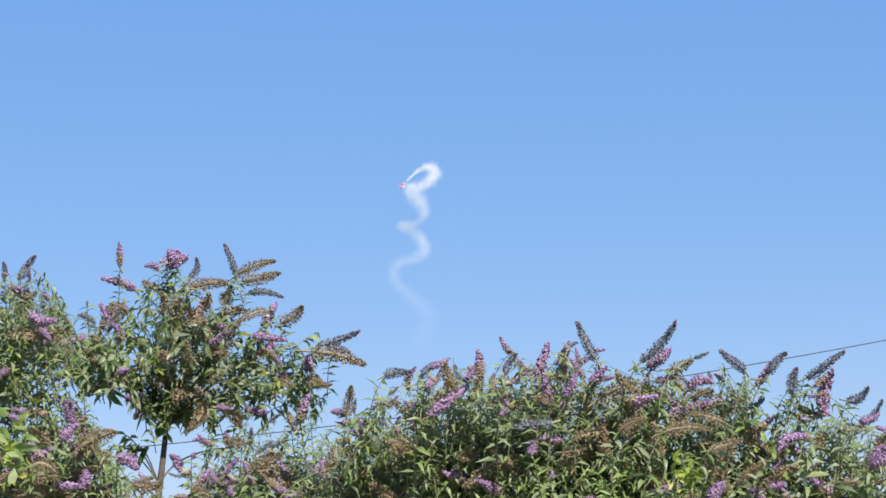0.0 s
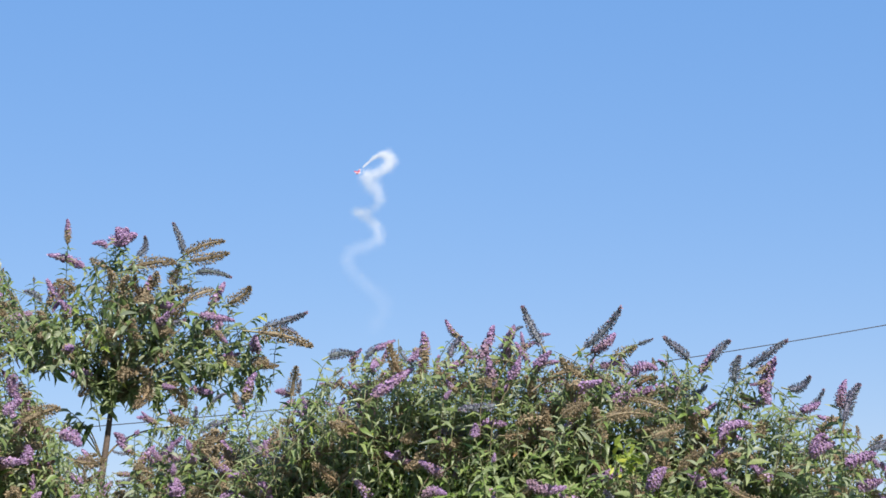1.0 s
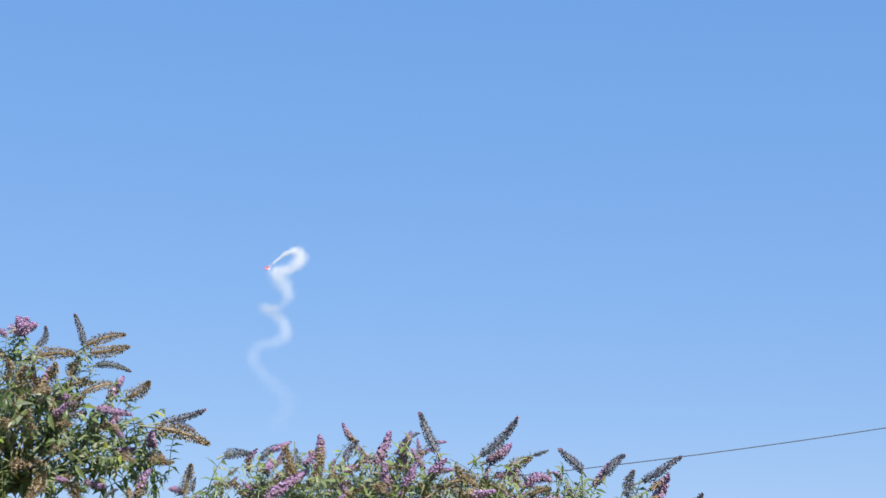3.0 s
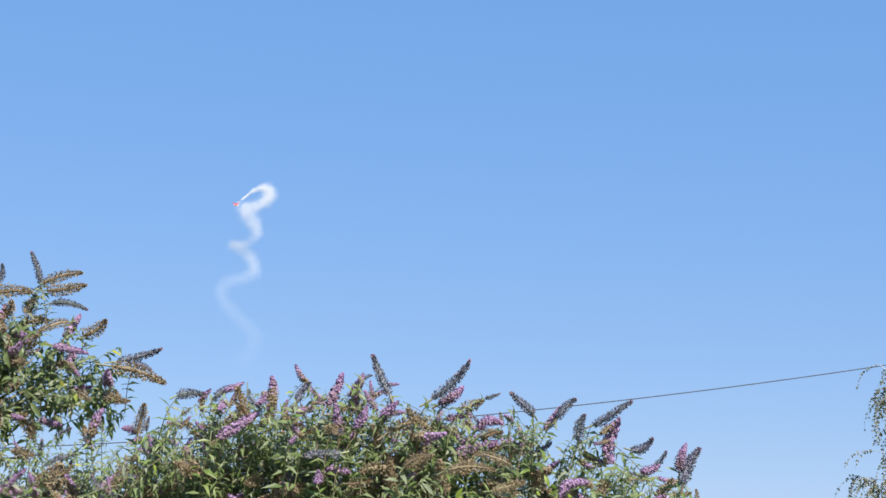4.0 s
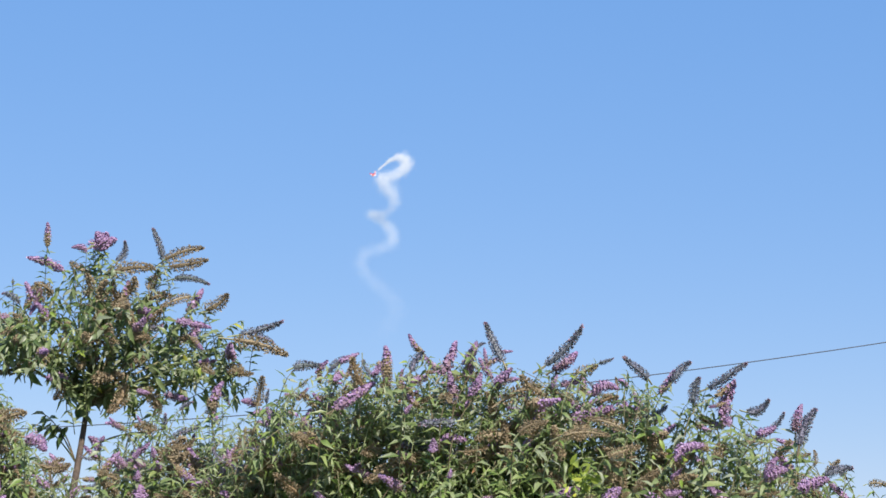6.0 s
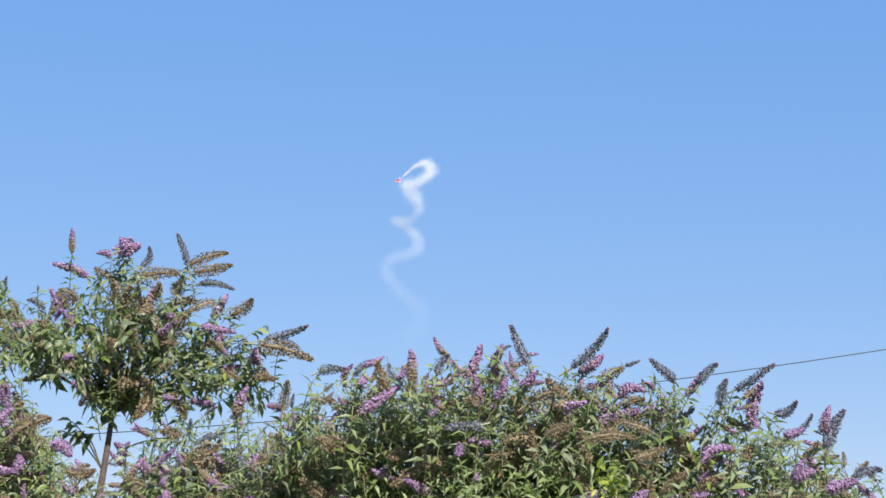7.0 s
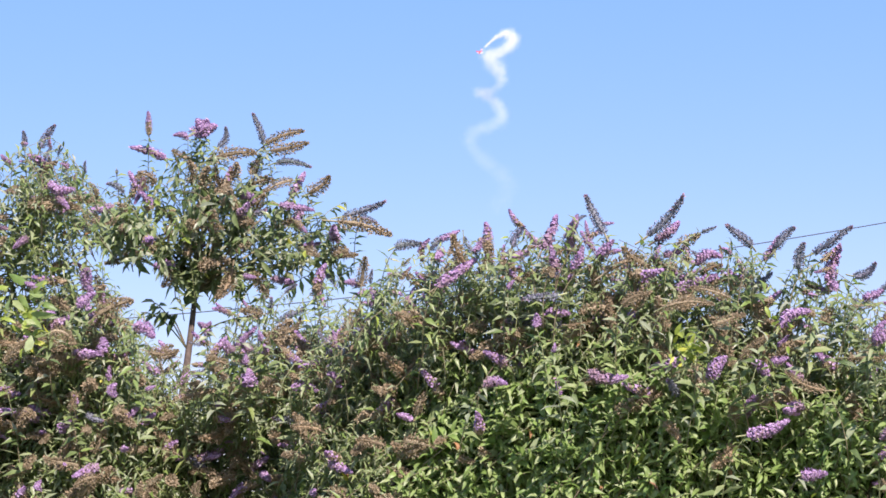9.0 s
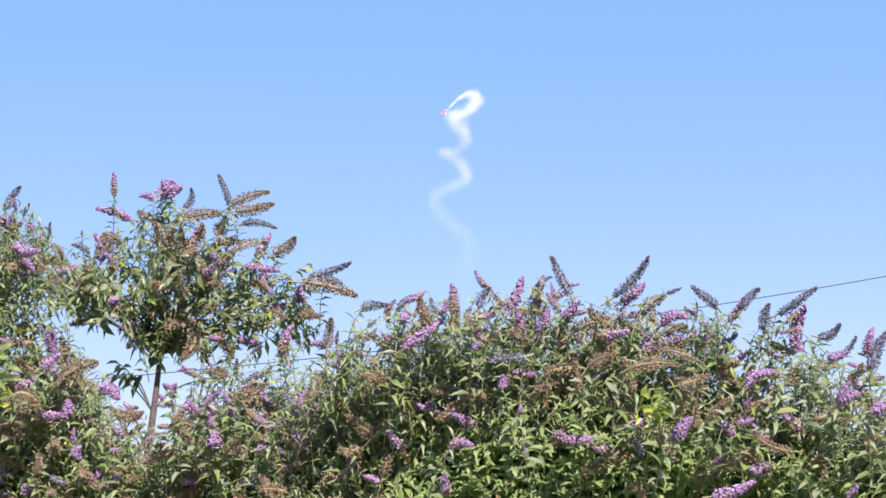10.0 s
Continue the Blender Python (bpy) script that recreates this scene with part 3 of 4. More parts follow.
for at, kind in (((-0.96, 10.5, 2.57), "half"), ((-0.91, 10.45, 2.62), "fresh"), ((-0.86, 10.5, 2.58), "half"), ((-0.81, 10.45, 2.62), "fresh"), ((-0.79, 10.5, 2.54), "half"), ((-0.89, 10.45, 2.50), "fresh")):
    bloom(low, kind, at, Vector(at) + Vector((low.rng.uniform(-0.06, 0.06), -0.03, low.rng.uniform(0.03, 0.08))), thick=1.2)
low.finish(ALL, 300, lambda x, y, z: abs(x + 0.8) * 0.6 + y - 11.0 + abs(z - 2.2), "slender grey-green shrub stems", "narrow grey-green leaves, some yellowing")

# ---- bush at the side ----
root = thing("butterfly_bush", "upright butterfly bush with pointed buds and yellowing lower leaves", "shrub", "butterfly bushes")
side = Plant(root, 13)
SIDE_TOP, SIDE_FRONT = [(-2.93, 3.22), (-2.37, 3.36), (-2.19, 3.31), (-2.11, 3.43), (-2.06, 3.66), (-1.90, 3.70), (-1.87, 3.31), (-1.79, 3.12), (-1.59, 2.94), (-1.42, 2.78)], [(-3.5, 10.5), (-1.0, 10.6)]
shrub_mass(side, -3.2, -1.45, SIDE_TOP, SIDE_FRONT, 1050, flowers=0.3, thick=0.9, blade=0.11)
shrub_mass(side, -2.5, -1.55, [(-2.6, 2.90), (-1.9, 2.84), (-1.55, 2.66)], SIDE_FRONT, 190, flowers=0.55, low=1.5, thick=0.5, blade=0.11)
crest(side, -2.15, -1.87, SIDE_TOP, SIDE_FRONT, 70)
woody(side, (-2.2, 11.2, 0), [(x, 11.1, 2.4) for x in (-2.7, -2.2, -1.9)])
patch(side, (-1.94, 10.30, 2.67), LEAF_YELLOW, 5, 0.09, 0.025)
patch(side, (-2.03, 10.30, 2.73), LEAF_PALE, 20, 0.075, 0.08)
patch(side, (-1.98, 10.40, 2.81), LEAF_PALE, 16, 0.075, 0.08)
patch(side, (-1.98, 10.22, 2.78), LEAF_LUSH, 13, 0.11, 0.08)
bloom(side, "bud", (-2.00, 10.71, 3.70), (-1.92, 10.70, 3.82))
bloom(side, "bud", (-2.07, 10.63, 3.69), (-2.08, 10.64, 3.78))
bloom(side, "fresh", (-2.14, 10.67, 3.61), (-2.20, 10.67, 3.66))
bloom(side, "fresh", (-1.91, 10.49, 3.47), (-1.77, 10.45, 3.43))
bloom(side, "half", (-1.87, 10.50, 3.40), (-1.80, 10.46, 3.33))
bloom(side, "brown", (-2.03, 10.53, 3.37), (-1.76, 10.55, 3.34))
bloom(side, "half", (-2.02, 10.51, 3.19), (-2.09, 10.48, 3.13))
bloom(side, "fresh", (-1.72, 10.22, 2.80), (-1.62, 10.23, 2.85))
bloom(side, "fresh", (-1.69, 10.33, 3.00), (-1.65, 10.33, 2.87))
bloom(side, "half", (-1.82, 10.53, 3.55), (-1.86, 10.52, 3.58))
bloom(side, "brown", (-2.09, 10.27, 2.53), (-1.94, 10.17, 2.61))
bloom(side, "fresh", (-1.91, 10.26, 2.89), (-1.98, 10.24, 2.92))
bloom(side, "brown", (-1.85, 10.24, 2.66), (-1.73, 10.23, 2.62))
side.finish(ALL, 200, lambda x, y, z: abs(x + 1.9) * 0.6 + y - 10.6 + abs(z - 2.9), "slender grey-green shrub stems", "narrow green leaves, some yellowing")

# ---- tall bush on a bare stem ----
root = thing("butterfly_bush", "tall butterfly bush, round leafy crown on one bare brown stem", "shrub", "butterfly bushes")
tall = Plant(root, 14)
FORK = np.array((-1.46, 13.00, 3.18))
v, f = tube(np.concatenate([arc((-1.75, 13.05, -0.05), (-1.55, 13.00, 2.48), (-0.05, 0, 0), 8), arc((-1.55, 13.00, 2.50), FORK, (0.01, 0, 0), 6)[1:]]), np.linspace(0.040, 0.016, 13), 10)
child("trunk", mesh_of("trunk", v, f, [BARK]), root, label="bare brown woody stem")
g = tall.rng
# leafy clusters of the crown: x, z, reach, shoots
CROWN = [(-1.48, 3.99, 0.14, 9), (-1.58, 3.82, 0.13, 9), (-1.42, 3.85, 0.14, 9), (-1.67, 3.69, 0.12, 8), (-1.53, 3.66, 0.14, 8), (-1.37, 3.69, 0.14, 9), (-1.22, 3.73, 0.12, 8), (-1.09, 3.91, 0.08, 5),
         (-1.16, 3.65, 0.13, 8), (-1.01, 3.64, 0.12, 7), (-0.89, 3.54, 0.12, 7), (-0.76, 3.69, 0.09, 5), (-0.68, 3.51, 0.11, 6), (-0.52, 3.60, 0.08, 4), (-1.29, 3.52, 0.13, 8), (-1.09, 3.48, 0.12, 7),
         (-1.42, 3.49, 0.13, 8), (-1.65, 3.49, 0.13, 8), (-1.83, 3.63, 0.13, 9), (-1.91, 3.78, 0.10, 6), (-1.78, 3.50, 0.12, 7), (-0.44, 3.40, 0.09, 4), (-1.60, 3.36, 0.11, 4), (-1.40, 3.36, 0.10, 4),
         (-1.99, 3.66, 0.10, 7), (-2.06, 3.53, 0.10, 6), (-2.10, 3.74, 0.08, 4), (-0.60, 3.36, 0.09, 4), (-0.82, 3.38, 0.09, 5), (-1.26, 3.90, 0.09, 6), (-1.34, 4.00, 0.08, 5)]
for cx, cz, reach, shoots in CROWN:
    mid = np.array((cx, 13.0 + g.gauss(-0.05, 0.16), cz))
    tall.stem(arc(FORK, mid, (0.10 * (cx - FORK[0]), 0, 0.10), 8), 0.013, 0.004)
    for i in range(shoots):
        tip = mid + np.array((g.gauss(0, 0.8) * reach, g.gauss(-0.05, 0.17), g.gauss(0.1, 0.7) * reach))
        way = unit(0.8 * unit(tip - FORK) + np.array((g.gauss(0, 0.4), -0.35 * g.random(), 0.2)))
        pts = arc(tip - way * g.uniform(0.18, 0.34), tip + np.array((0, 0, -0.03)), (0, 0, 0.07), 6)
        mat = LEAF_DARK if g.random() < 0.7 else LEAF
        tall.shoot(pts, g.randint(5, 8), 0.135, 0.055, mat, 0.004, slim=g.uniform(0.12, 0.165), sag=0.7, odd=LEAF_YELLOW, wild=0.4, face=-0.3)
        if g.random() < 0.33:
            kind = g.choices(("brown", "half", "fresh", "bud"), (8, 2, 0.6, 1.0))[0]
            d = unit(way + np.array((g.gauss(0, 0.35), g.gauss(-0.2, 0.25), g.uniform(-0.9, 0.0))))
            bloom(tall, kind, tip, tip + d * g.uniform(0.10, 0.20), stem=0, thick=1.15, lite=4)
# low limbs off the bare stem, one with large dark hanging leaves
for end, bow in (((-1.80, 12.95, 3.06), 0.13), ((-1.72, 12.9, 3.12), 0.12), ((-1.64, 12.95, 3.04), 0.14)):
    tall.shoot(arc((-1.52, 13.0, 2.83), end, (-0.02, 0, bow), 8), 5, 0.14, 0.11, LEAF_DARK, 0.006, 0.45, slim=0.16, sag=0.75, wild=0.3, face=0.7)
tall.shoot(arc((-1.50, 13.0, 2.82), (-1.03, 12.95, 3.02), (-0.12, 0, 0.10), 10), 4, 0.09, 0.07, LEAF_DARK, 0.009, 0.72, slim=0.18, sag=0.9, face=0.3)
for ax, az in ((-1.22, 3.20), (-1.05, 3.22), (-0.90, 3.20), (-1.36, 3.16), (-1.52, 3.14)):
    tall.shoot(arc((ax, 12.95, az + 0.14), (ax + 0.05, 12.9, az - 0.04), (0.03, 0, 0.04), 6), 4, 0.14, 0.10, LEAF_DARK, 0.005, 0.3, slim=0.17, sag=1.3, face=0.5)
bloom(tall, "fresh", (-1.36, 12.95, 2.90), (-1.44, 12.95, 2.98), stem=0, thick=1.3)
# dead bleached twigs below the crown
for pts in (arc((-1.23, 13.05, 2.80), (-1.14, 13.05, 3.20), (-0.02, 0, 0.0), 6), arc((-1.23, 13.04, 3.00), (-0.93, 13.04, 3.05), (0, 0, 0.02), 6)):
    v, f = tube(pts, np.linspace(0.008, 0.004, 6), 6)
    child("dead_twig", mesh_of("dead_twig", v, f, [BLEACHED]), root, label="bare bleached dead twig")
patch(tall, (-1.52, 12.50, 3.49), LEAF_PALE, 5, 0.075, 0.025)
patch(tall, (-0.78, 12.50, 3.39), LEAF_YELLOW, 3, 0.07, 0.025)
patch(tall, (-1.66, 12.50, 3.73), LEAF_PALE, 5, 0.06, 0.03)
bloom(tall, "half", (-1.74, 12.90, 4.20), (-1.74, 12.84, 4.34))
bloom(tall, "fresh", (-1.47, 13.07, 4.22), (-1.39, 13.05, 4.33), thick=1.9)
bloom(tall, "fresh", (-1.38, 12.90, 4.18), (-1.43, 12.87, 4.29), thick=1.8)
bloom(tall, "fresh", (-1.44, 12.99, 4.24), (-1.31, 12.94, 4.26), thick=1.3)
bloom(tall, "fresh", (-1.66, 13.06, 4.08), (-1.87, 12.95, 4.13))
bloom(tall, "fresh", (-1.50, 12.97, 4.18), (-1.59, 12.96, 4.21))
bloom(tall, "bud", (-1.02, 12.98, 4.15), (-1.07, 12.96, 4.34))
bloom(tall, "bud", (-1.31, 13.06, 4.14), (-1.27, 13.08, 4.28))
bloom(tall, "brown", (-0.97, 12.95, 4.09), (-0.72, 12.93, 4.13), thick=1.2)
bloom(tall, "brown", (-1.01, 13.05, 4.15), (-0.75, 12.95, 4.21))
bloom(tall, "brown", (-1.35, 12.88, 4.02), (-1.06, 12.93, 4.07), thick=1.2)
bloom(tall, "bud", (-0.93, 12.95, 4.01), (-0.70, 12.87, 3.96))
bloom(tall, "brown", (-0.71, 12.79, 3.77), (-0.58, 12.77, 3.89), thick=1.5)
bloom(tall, "fresh", (-0.89, 12.69, 3.70), (-0.68, 12.70, 3.65))
bloom(tall, "half", (-0.79, 12.59, 3.57), (-0.71, 12.58, 3.50))
bloom(tall, "bud", (-0.49, 12.67, 3.60), (-0.22, 12.53, 3.68))
bloom(tall, "bud", (-0.38, 12.74, 3.61), (-0.28, 12.75, 3.57))
bloom(tall, "brown", (-0.53, 12.63, 3.57), (-0.19, 12.60, 3.47))
bloom(tall, "brown", (-0.57, 12.65, 3.40), (-0.40, 12.65, 3.36))
bloom(tall, "brown", (-1.29, 12.75, 3.53), (-1.31, 12.70, 3.67), thick=1.6)
bloom(tall, "brown", (-1.68, 12.78, 3.47), (-1.99, 12.75, 3.35))
bloom(tall, "brown", (-1.47, 12.74, 3.38), (-1.48, 12.75, 3.54))
bloom(tall, "fresh", (-1.12, 12.68, 3.24), (-1.04, 12.68, 3.24))
bloom(tall, "brown", (-1.20, 12.79, 3.30), (-1.29, 12.68, 3.11), thick=1.3)
bloom(tall, "brown", (-1.10, 12.78, 3.26), (-0.97, 12.73, 3.12), thick=1.4)
bloom(tall, "brown", (-0.80, 12.70, 3.85), (-0.98, 12.60, 3.76))
bloom(tall, "brown", (-1.59, 12.75, 3.29), (-1.63, 12.71, 3.19))
bloom(tall, "half", (-0.67, 12.79, 3.21), (-0.62, 12.72, 3.05))
bloom(tall, "bud", (-1.97, 13.01, 4.00), (-1.96, 13.00, 3.96))
bloom(tall, "bud", (-2.12, 12.73, 3.93), (-2.11, 12.70, 4.00))
bloom(tall, "brown", (-1.84, 12.62, 3.64), (-2.10, 12.62, 3.61))
bloom(tall, "half", (-1.75, 12.76, 3.90), (-1.81, 12.74, 3.73))
bloom(tall, "brown", (-1.17, 12.80, 3.65), (-1.06, 12.74, 3.58))
bloom(tall, "half", (-0.95, 12.78, 3.23), (-0.81, 12.72, 3.21))
tall.finish(ALL, 250, lambda x, y, z: y + 0 * x, "slender forked shrub stems", "broad drooping green leaves")


# ---- birch beyond the shrubs ----
def build_birch(x, y, height):
    root = thing("birch_tree", "young weeping birch with pale bark and thin yellowing leaves", "tree", base=(0, 0, 0))
    p = Plant(root, 77)
    g = p.rng
    line = [np.array((x - 0.02 + 0.05 * math.sin(k * 1.3) * (1 - k / 11), y + 0.05 * math.cos(k), height * k / 11)) for k in range(12)]
    v, f = tube(line, [0.07 * (1 - k / 11) ** 1.25 + 0.003 for k in range(12)], 10)
    child("trunk", mesh_of("trunk", v, f, [BIRCH_BARK]), root, label="pale peeling birch trunk")
    for i in range(90):
        u = 0.28 + 0.66 * ((i + g.random()) / 90) ** 0.85
        k = min(int(u * 11), 10)
        a = line[k] + (u * 11 - k) * (line[k + 1] - line[k])
        w = g.uniform(0, 6.283) if i % 3 else math.pi + g.gauss(0, 0.5)
        reach = (0.05 + 2.1 * (1 - u) ** 0.8) * g.uniform(0.35, 1.15)
        b = a + np.array((math.cos(w) * reach, math.sin(w) * reach, reach * g.uniform(0.1, 0.9)))
        pts = arc(a, b, (g.gauss(0, 0.08) * reach, g.gauss(0, 0.08) * reach, 0.2 * reach), 7)
        pts[1:6] += np.array([[g.gauss(0, 0.02) for _ in range(3)] for _ in range(5)])
        vv, ff = tube(pts, np.linspace(0.007 + 0.014 * (1 - u), 0.003, 7), 5)
        child("limb", mesh_of("limb", vv, ff, [BIRCH_BARK if i % 2 == 0 else TWIG]), root)
        for j in range(int(3 + 85 * max(0, 0.96 - u)) if u > 0.5 else 14):
            q = pts[min(6, int(g.uniform(0.2, 1.0) * 6.9))]
            hang = g.uniform(0.12, 0.85) * min(1, 0.35 + reach)
            e = q + np.array((g.gauss(0, 0.12) + 0.1 * math.cos(w), g.gauss(0, 0.14), -hang * g.uniform(0.5, 1.0)))
            bow = arc(q, e, (0.12 * math.cos(w) + g.gauss(0, 0.05), 0.12 * math.sin(w), 0.12), 6)
            p.shoot(bow, max(3, int(hang / 0.062)), 0.042, 0.033, BIRCH_LEAF, 0.0026, 0.05, slim=0.33, spread=1.1, sag=0.6, odd=LEAF_YELLOW)
    p.shoot([line[8], line[9], (line[9] + line[10]) / 2, line[10], (line[10] + line[11]) / 2, line[11]], 60, 0.065, 0.045, BIRCH_LEAF, 0.004, slim=0.34, sag=0.6)
    p.finish(ALL, stems_label="thin drooping birch twigs", leaves_label="small thin birch leaves", stem_mat=TWIG)


build_birch(9.55, 25.0, 6.80)


# ---- overhead cable ----
def build_cable(a, b, sag):
    a, b = np.array(a), np.array(b)
    u = np.linspace(0, 1, 60)[:, None]
    pts = a + (b - a) * u - np.array((0, 0, 1)) * sag * 4 * u * (1 - u)
    cable = thing("overhead_cable", "thin black overhead cable strung between two poles", "cable")
    v, f = tube(pts, [0.008] * 60, 6)
    child("strand", mesh_of("strand", v, f, [CABLE]), cable)
    for end in (a, b):
        pole = thing("utility_pole", "weathered wooden pole that carries the cable", "pole", "poles of the cable")
        v, f = tube([(end[0], end[1] + 0.12, z) for z in np.linspace(-0.1, end[2] + 0.3, 6)], np.linspace(0.13, 0.1, 6), 14)
        child("shaft", mesh_of("shaft", v, f, [POLE]), pole)
        v, f = tube([(end[0], end[1] + 0.12 - q, end[2]) for q in (0.0, 0.06, 0.12, 0.14)], [0.02, 0.035, 0.03, 0.015], 10)
        child("insulator", mesh_of("insulator", v, f, [WHITE]), pole)


build_cable((-10.00, 32.0, 4.91), (16.75, 32.0, 8.20), 0.700)


# ---- aerobatic aircraft and its smoke, far off ----
def loft(rings, sides=14):
    v, f = [], []
    for x, w, h, z in rings:
        v += [(x, w * math.cos(2 * math.pi * j / sides), z + h * math.sin(2 * math.pi * j / sides)) for j in range(sides)]
    for i in range(len(rings) - 1):
        f += [(i * sides + j, i * sides + (j + 1) % sides, (i + 1) * sides + (j + 1) % sides, (i + 1) * sides + j) for j in range(sides)]
    f += [tuple(reversed(range(sides))), tuple(range((len(rings) - 1) * sides, len(rings) * sides))]
    return v, f


def wing(half, chord, x, z, sweep, tip=0.8, thick=0.07):
    v, f, n = [], [], 8
    for s in (-half, -half * 0.9, 0, half * 0.9, half):
        c = chord * (tip * 0.7 if abs(s) == half else 1.0)
        for j in range(n):
            a = 2 * math.pi * j / n
            v.append((x - sweep * abs(s) + c * 0.5 * math.cos(a), s, z + thick * math.sin(a) + 0.03 * abs(s)))
    for i in range(4):
        f += [(i * n + j, i * n + (j + 1) % n, (i + 1) * n + (j + 1) % n, (i + 1) * n + j) for j in range(n)]
    f += [tuple(reversed(range(n))), tuple(range(4 * n, 5 * n))]
    return v, f


def build_aircraft(at, nose, top):
    plane = thing("aerobatic_biplane", "small red and white aerobatic biplane trailing smoke", "airplane")

    def add(name, vf, mat, label=""):
        return child(name, mesh_of(name, *vf, [mat]), plane, label=label)
    add("fuselage", loft([(2.1, 0.28, 0.3, 0), (2.0, 0.45, 0.45, 0), (1.2, 0.48, 0.5, 0), (0.2, 0.42, 0.52, 0.02), (-1.2, 0.3, 0.38, 0.05), (-2.9, 0.07, 0.16, 0.1)]), RED)
    add("canopy", loft([(0.1, 0.02, 0.02, 0.5), (-0.1, 0.22, 0.2, 0.52), (-0.6, 0.26, 0.26, 0.52), (-1.2, 0.02, 0.05, 0.45)], 10), DARK)
    add("upper_wing", wing(2.95, 0.95, 0.9, 0.95, 0.12), RED)
    add("lower_wing", wing(2.75, 0.9, 0.35, -0.35, 0.0), WHITE)
    add("tailplane", wing(1.15, 0.7, -2.6, 0.12, 0.1, thick=0.03), WHITE)
    add("fin", ([(-2.2, -0.03, 0.15), (-2.95, -0.03, 0.15), (-3.05, -0.02, 1.0), (-2.75, -0.02, 1.05), (-2.2, 0.03, 0.15), (-2.95, 0.03, 0.15), (-3.05, 0.02, 1.0), (-2.75, 0.02, 1.05)],
                [(0, 1, 2, 3), (7, 6, 5, 4), (0, 4, 5, 1), (1, 5, 6, 2), (2, 6, 7, 3), (3, 7, 4, 0)]), RED)
    for s in (-1, 1):
        add("wing_strut", tube([(0.6, s * 2.0, -0.3), (0.75, s * 2.0, 1.0)], [0.05, 0.05], 6), WHITE)
        add("gear_leg", tube([(1.0, s * 0.3, -0.35), (1.1, s * 0.8, -1.05)], [0.06, 0.04], 6), WHITE)
        add("wheel", tube([(1.1, s * 0.75, -1.1), (1.1, s * 0.9, -1.1)], [0.2, 0.2], 14), DARK)
    add("propeller", ([(2.2, -0.95, -0.06), (2.2, 0.95, -0.06), (2.2, 0.95, 0.06), (2.2, -0.95, 0.06), (2.25, -0.95, -0.06), (2.25, 0.95, -0.06), (2.25, 0.95, 0.06), (2.25, -0.95, 0.06)],
                      [(3, 2, 1, 0), (4, 5, 6, 7), (0, 1, 5, 4), (1, 2, 6, 5), (2, 3, 7, 6), (3, 0, 4, 7)]), DARK)
    x = Vector(nose).normalized()
    z = (Vector(top) - x * Vector(top).dot(x)).normalized()
    m = Matrix((x, z.cross(x), z)).transposed().to_4x4()
    m.translation = at
    plane.matrix_world = m


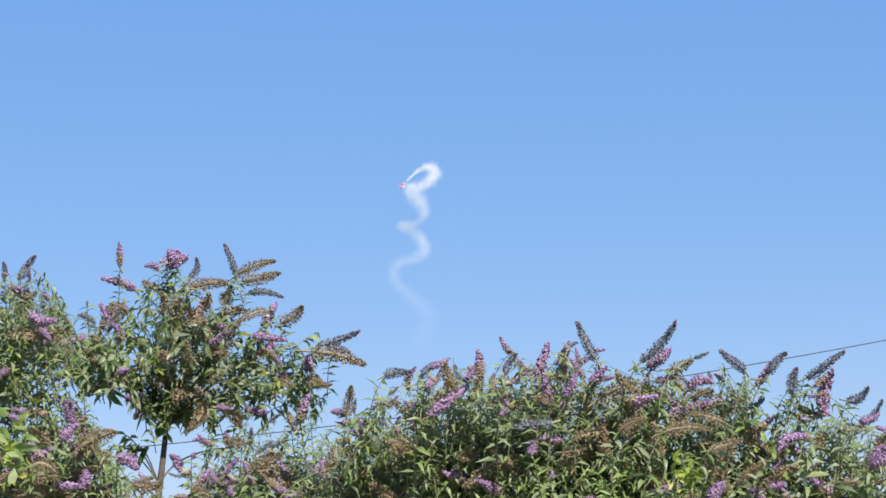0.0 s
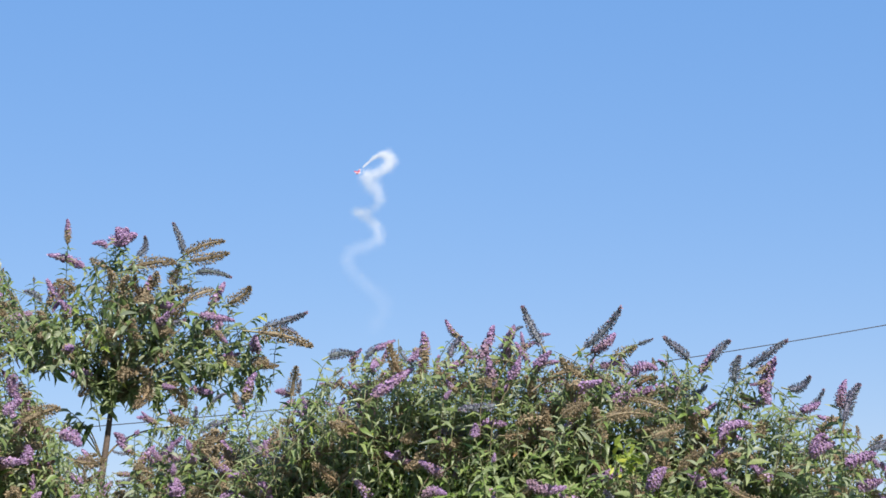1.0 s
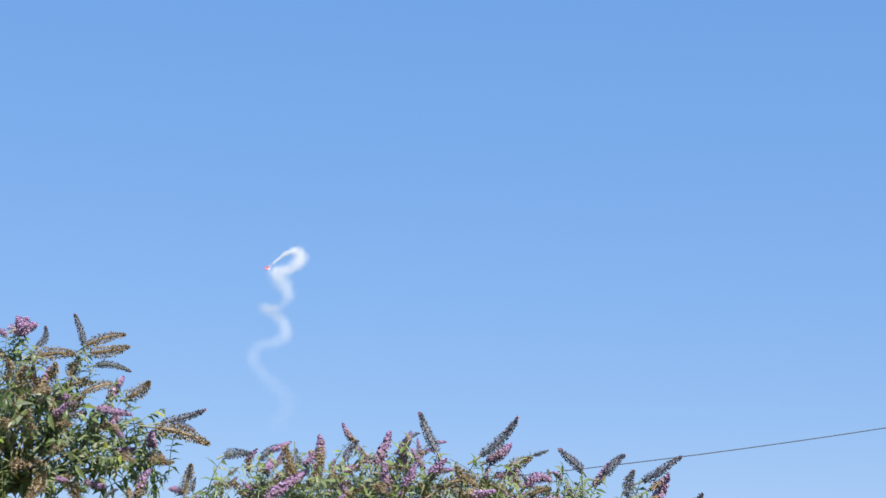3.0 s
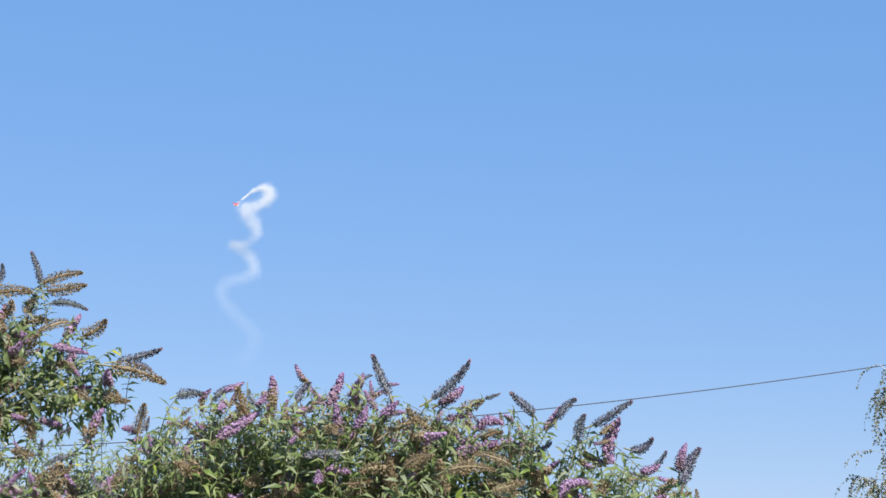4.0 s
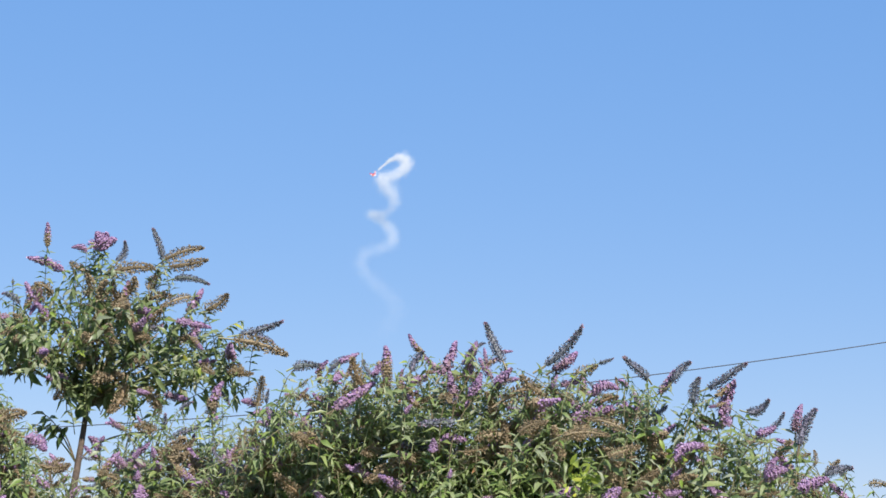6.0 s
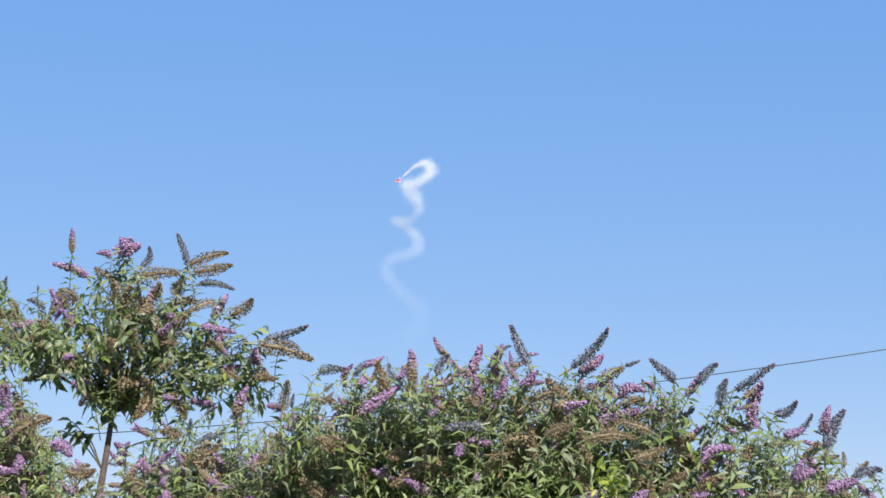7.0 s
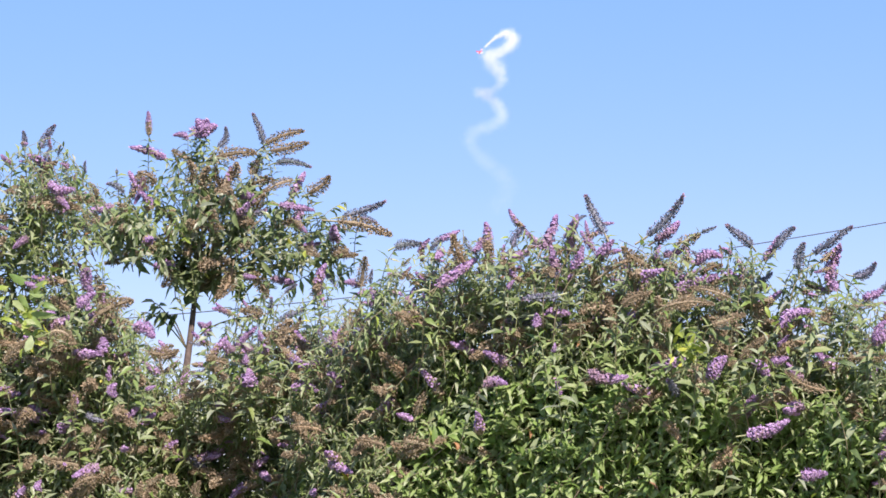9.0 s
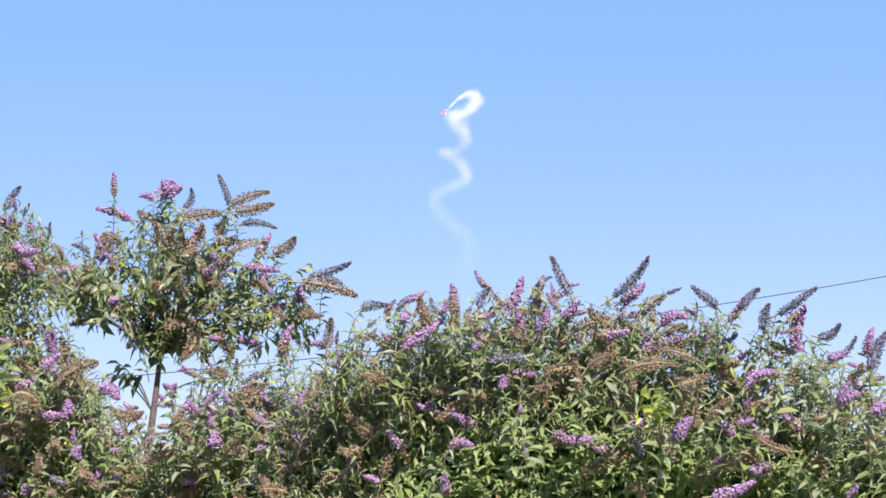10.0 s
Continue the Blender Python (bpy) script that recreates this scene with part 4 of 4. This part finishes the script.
def build_smoke(path, at):
    """A corkscrew trail of fine white flecks, thick and bright where it is new, thin where it has spread."""
    g = np.random.default_rng(5)
    p = np.array(path)
    seg = np.linalg.norm(np.diff(p[:, :2], axis=0), axis=1)
    s = np.concatenate([[0], np.cumsum(seg)])
    verts = []
    for i in range(len(seg)):
        r, dens = (p[i, 2] + p[i + 1, 2]) / 2, (p[i, 3] + p[i + 1, 3]) / 2
        n = int(seg[i] * r * 2.6 * dens / 0.0030)
        u = g.random(n)[:, None]
        c = p[i] + (p[i + 1] - p[i]) * u
        puff = g.normal(size=(n, 3))
        puff /= np.linalg.norm(puff, axis=1)[:, None]
        knot = np.floor(u[:, 0] * seg[i] / 2.2) + 31 * i          # billows along the trail
        swell = 1 + 0.28 * np.sin(knot * 2.4 + np.arctan2(puff[:, 2], puff[:, 0]) * 2)
        puff *= (c[:, 2] * 0.92 * swell * g.random(n) ** 0.42)[:, None]
        wind = 9 * np.sin((s[i] + u[:, 0] * seg[i]) / 16)
        pos = np.stack([c[:, 0], wind, c[:, 1]], 1) + puff
        n1 = np.array((0.38, -0.75, 0.45)) + g.normal(size=(n, 3)) * 0.35
        n1 /= np.linalg.norm(n1, axis=1)[:, None]
        a = np.cross(n1, g.normal(size=(n, 3)))
        a /= np.linalg.norm(a, axis=1)[:, None]
        c2 = np.cross(n1, a)
        rad = g.uniform(0.03, 0.085, (n, 1, 1))
        corner = np.stack([a, c2, -a - c2], 1) * rad
        verts.append((pos[:, None] + corner).reshape(-1, 3))
    v = np.concatenate(verts)
    f = (np.array([(0, 1, 2)])[None] + np.arange(len(v) // 3)[:, None, None] * 3).reshape(-1, 3)
    ob = new("smoke_trail", mesh_of("smoke_trail", v, f, [SMOKE], smooth=True))
    ob.location = at
    tagged(ob, "white corkscrew smoke trail hanging in the blue sky", "smoke", kind="stuff")


build_smoke([(0.0, 0.0, 10.5, 0.008), (11.8, 16.6, 10, 0.014), (8.9, 26.4, 9, 0.022), (-2.4, 34.5, 7.8, 0.03), (-13.8, 43.9, 7.2, 0.038), (-17.8, 52.7, 7, 0.045), (-13.0, 59.4, 6.6, 0.045), (-0.8, 62.9, 6.4, 0.05), (8.7, 69.2, 6.4, 0.08), (6.1, 79.7, 6.4, 0.12), (-0.1, 87.4, 6.2, 0.15), (-10.5, 92.2, 5, 0.17), (1.6, 91.5, 4.2, 0.05), (8.6, 97.6, 5.6, 0.12), (6.4, 105.4, 7.4, 0.2), (0.1, 111.1, 8.4, 0.24), (-3.3, 116.2, 6.6, 0.22), (5.9, 117.8, 5.4, 0.2), (12.0, 122.4, 5.8, 0.28), (18.1, 129.3, 6.4, 0.34), (16.3, 134.9, 6, 0.36), (11.3, 137.1, 3.6, 0.4), (3.6, 133.8, 1.6, 0.45), (-3.9, 126.7, 0.9, 0.45)],
            (39.0, 1500.0, 240.9))
build_aircraft((31.2, 1500.0, 361.9), (-0.55, -0.35, -0.75), (-0.5, -0.75, 0.35))
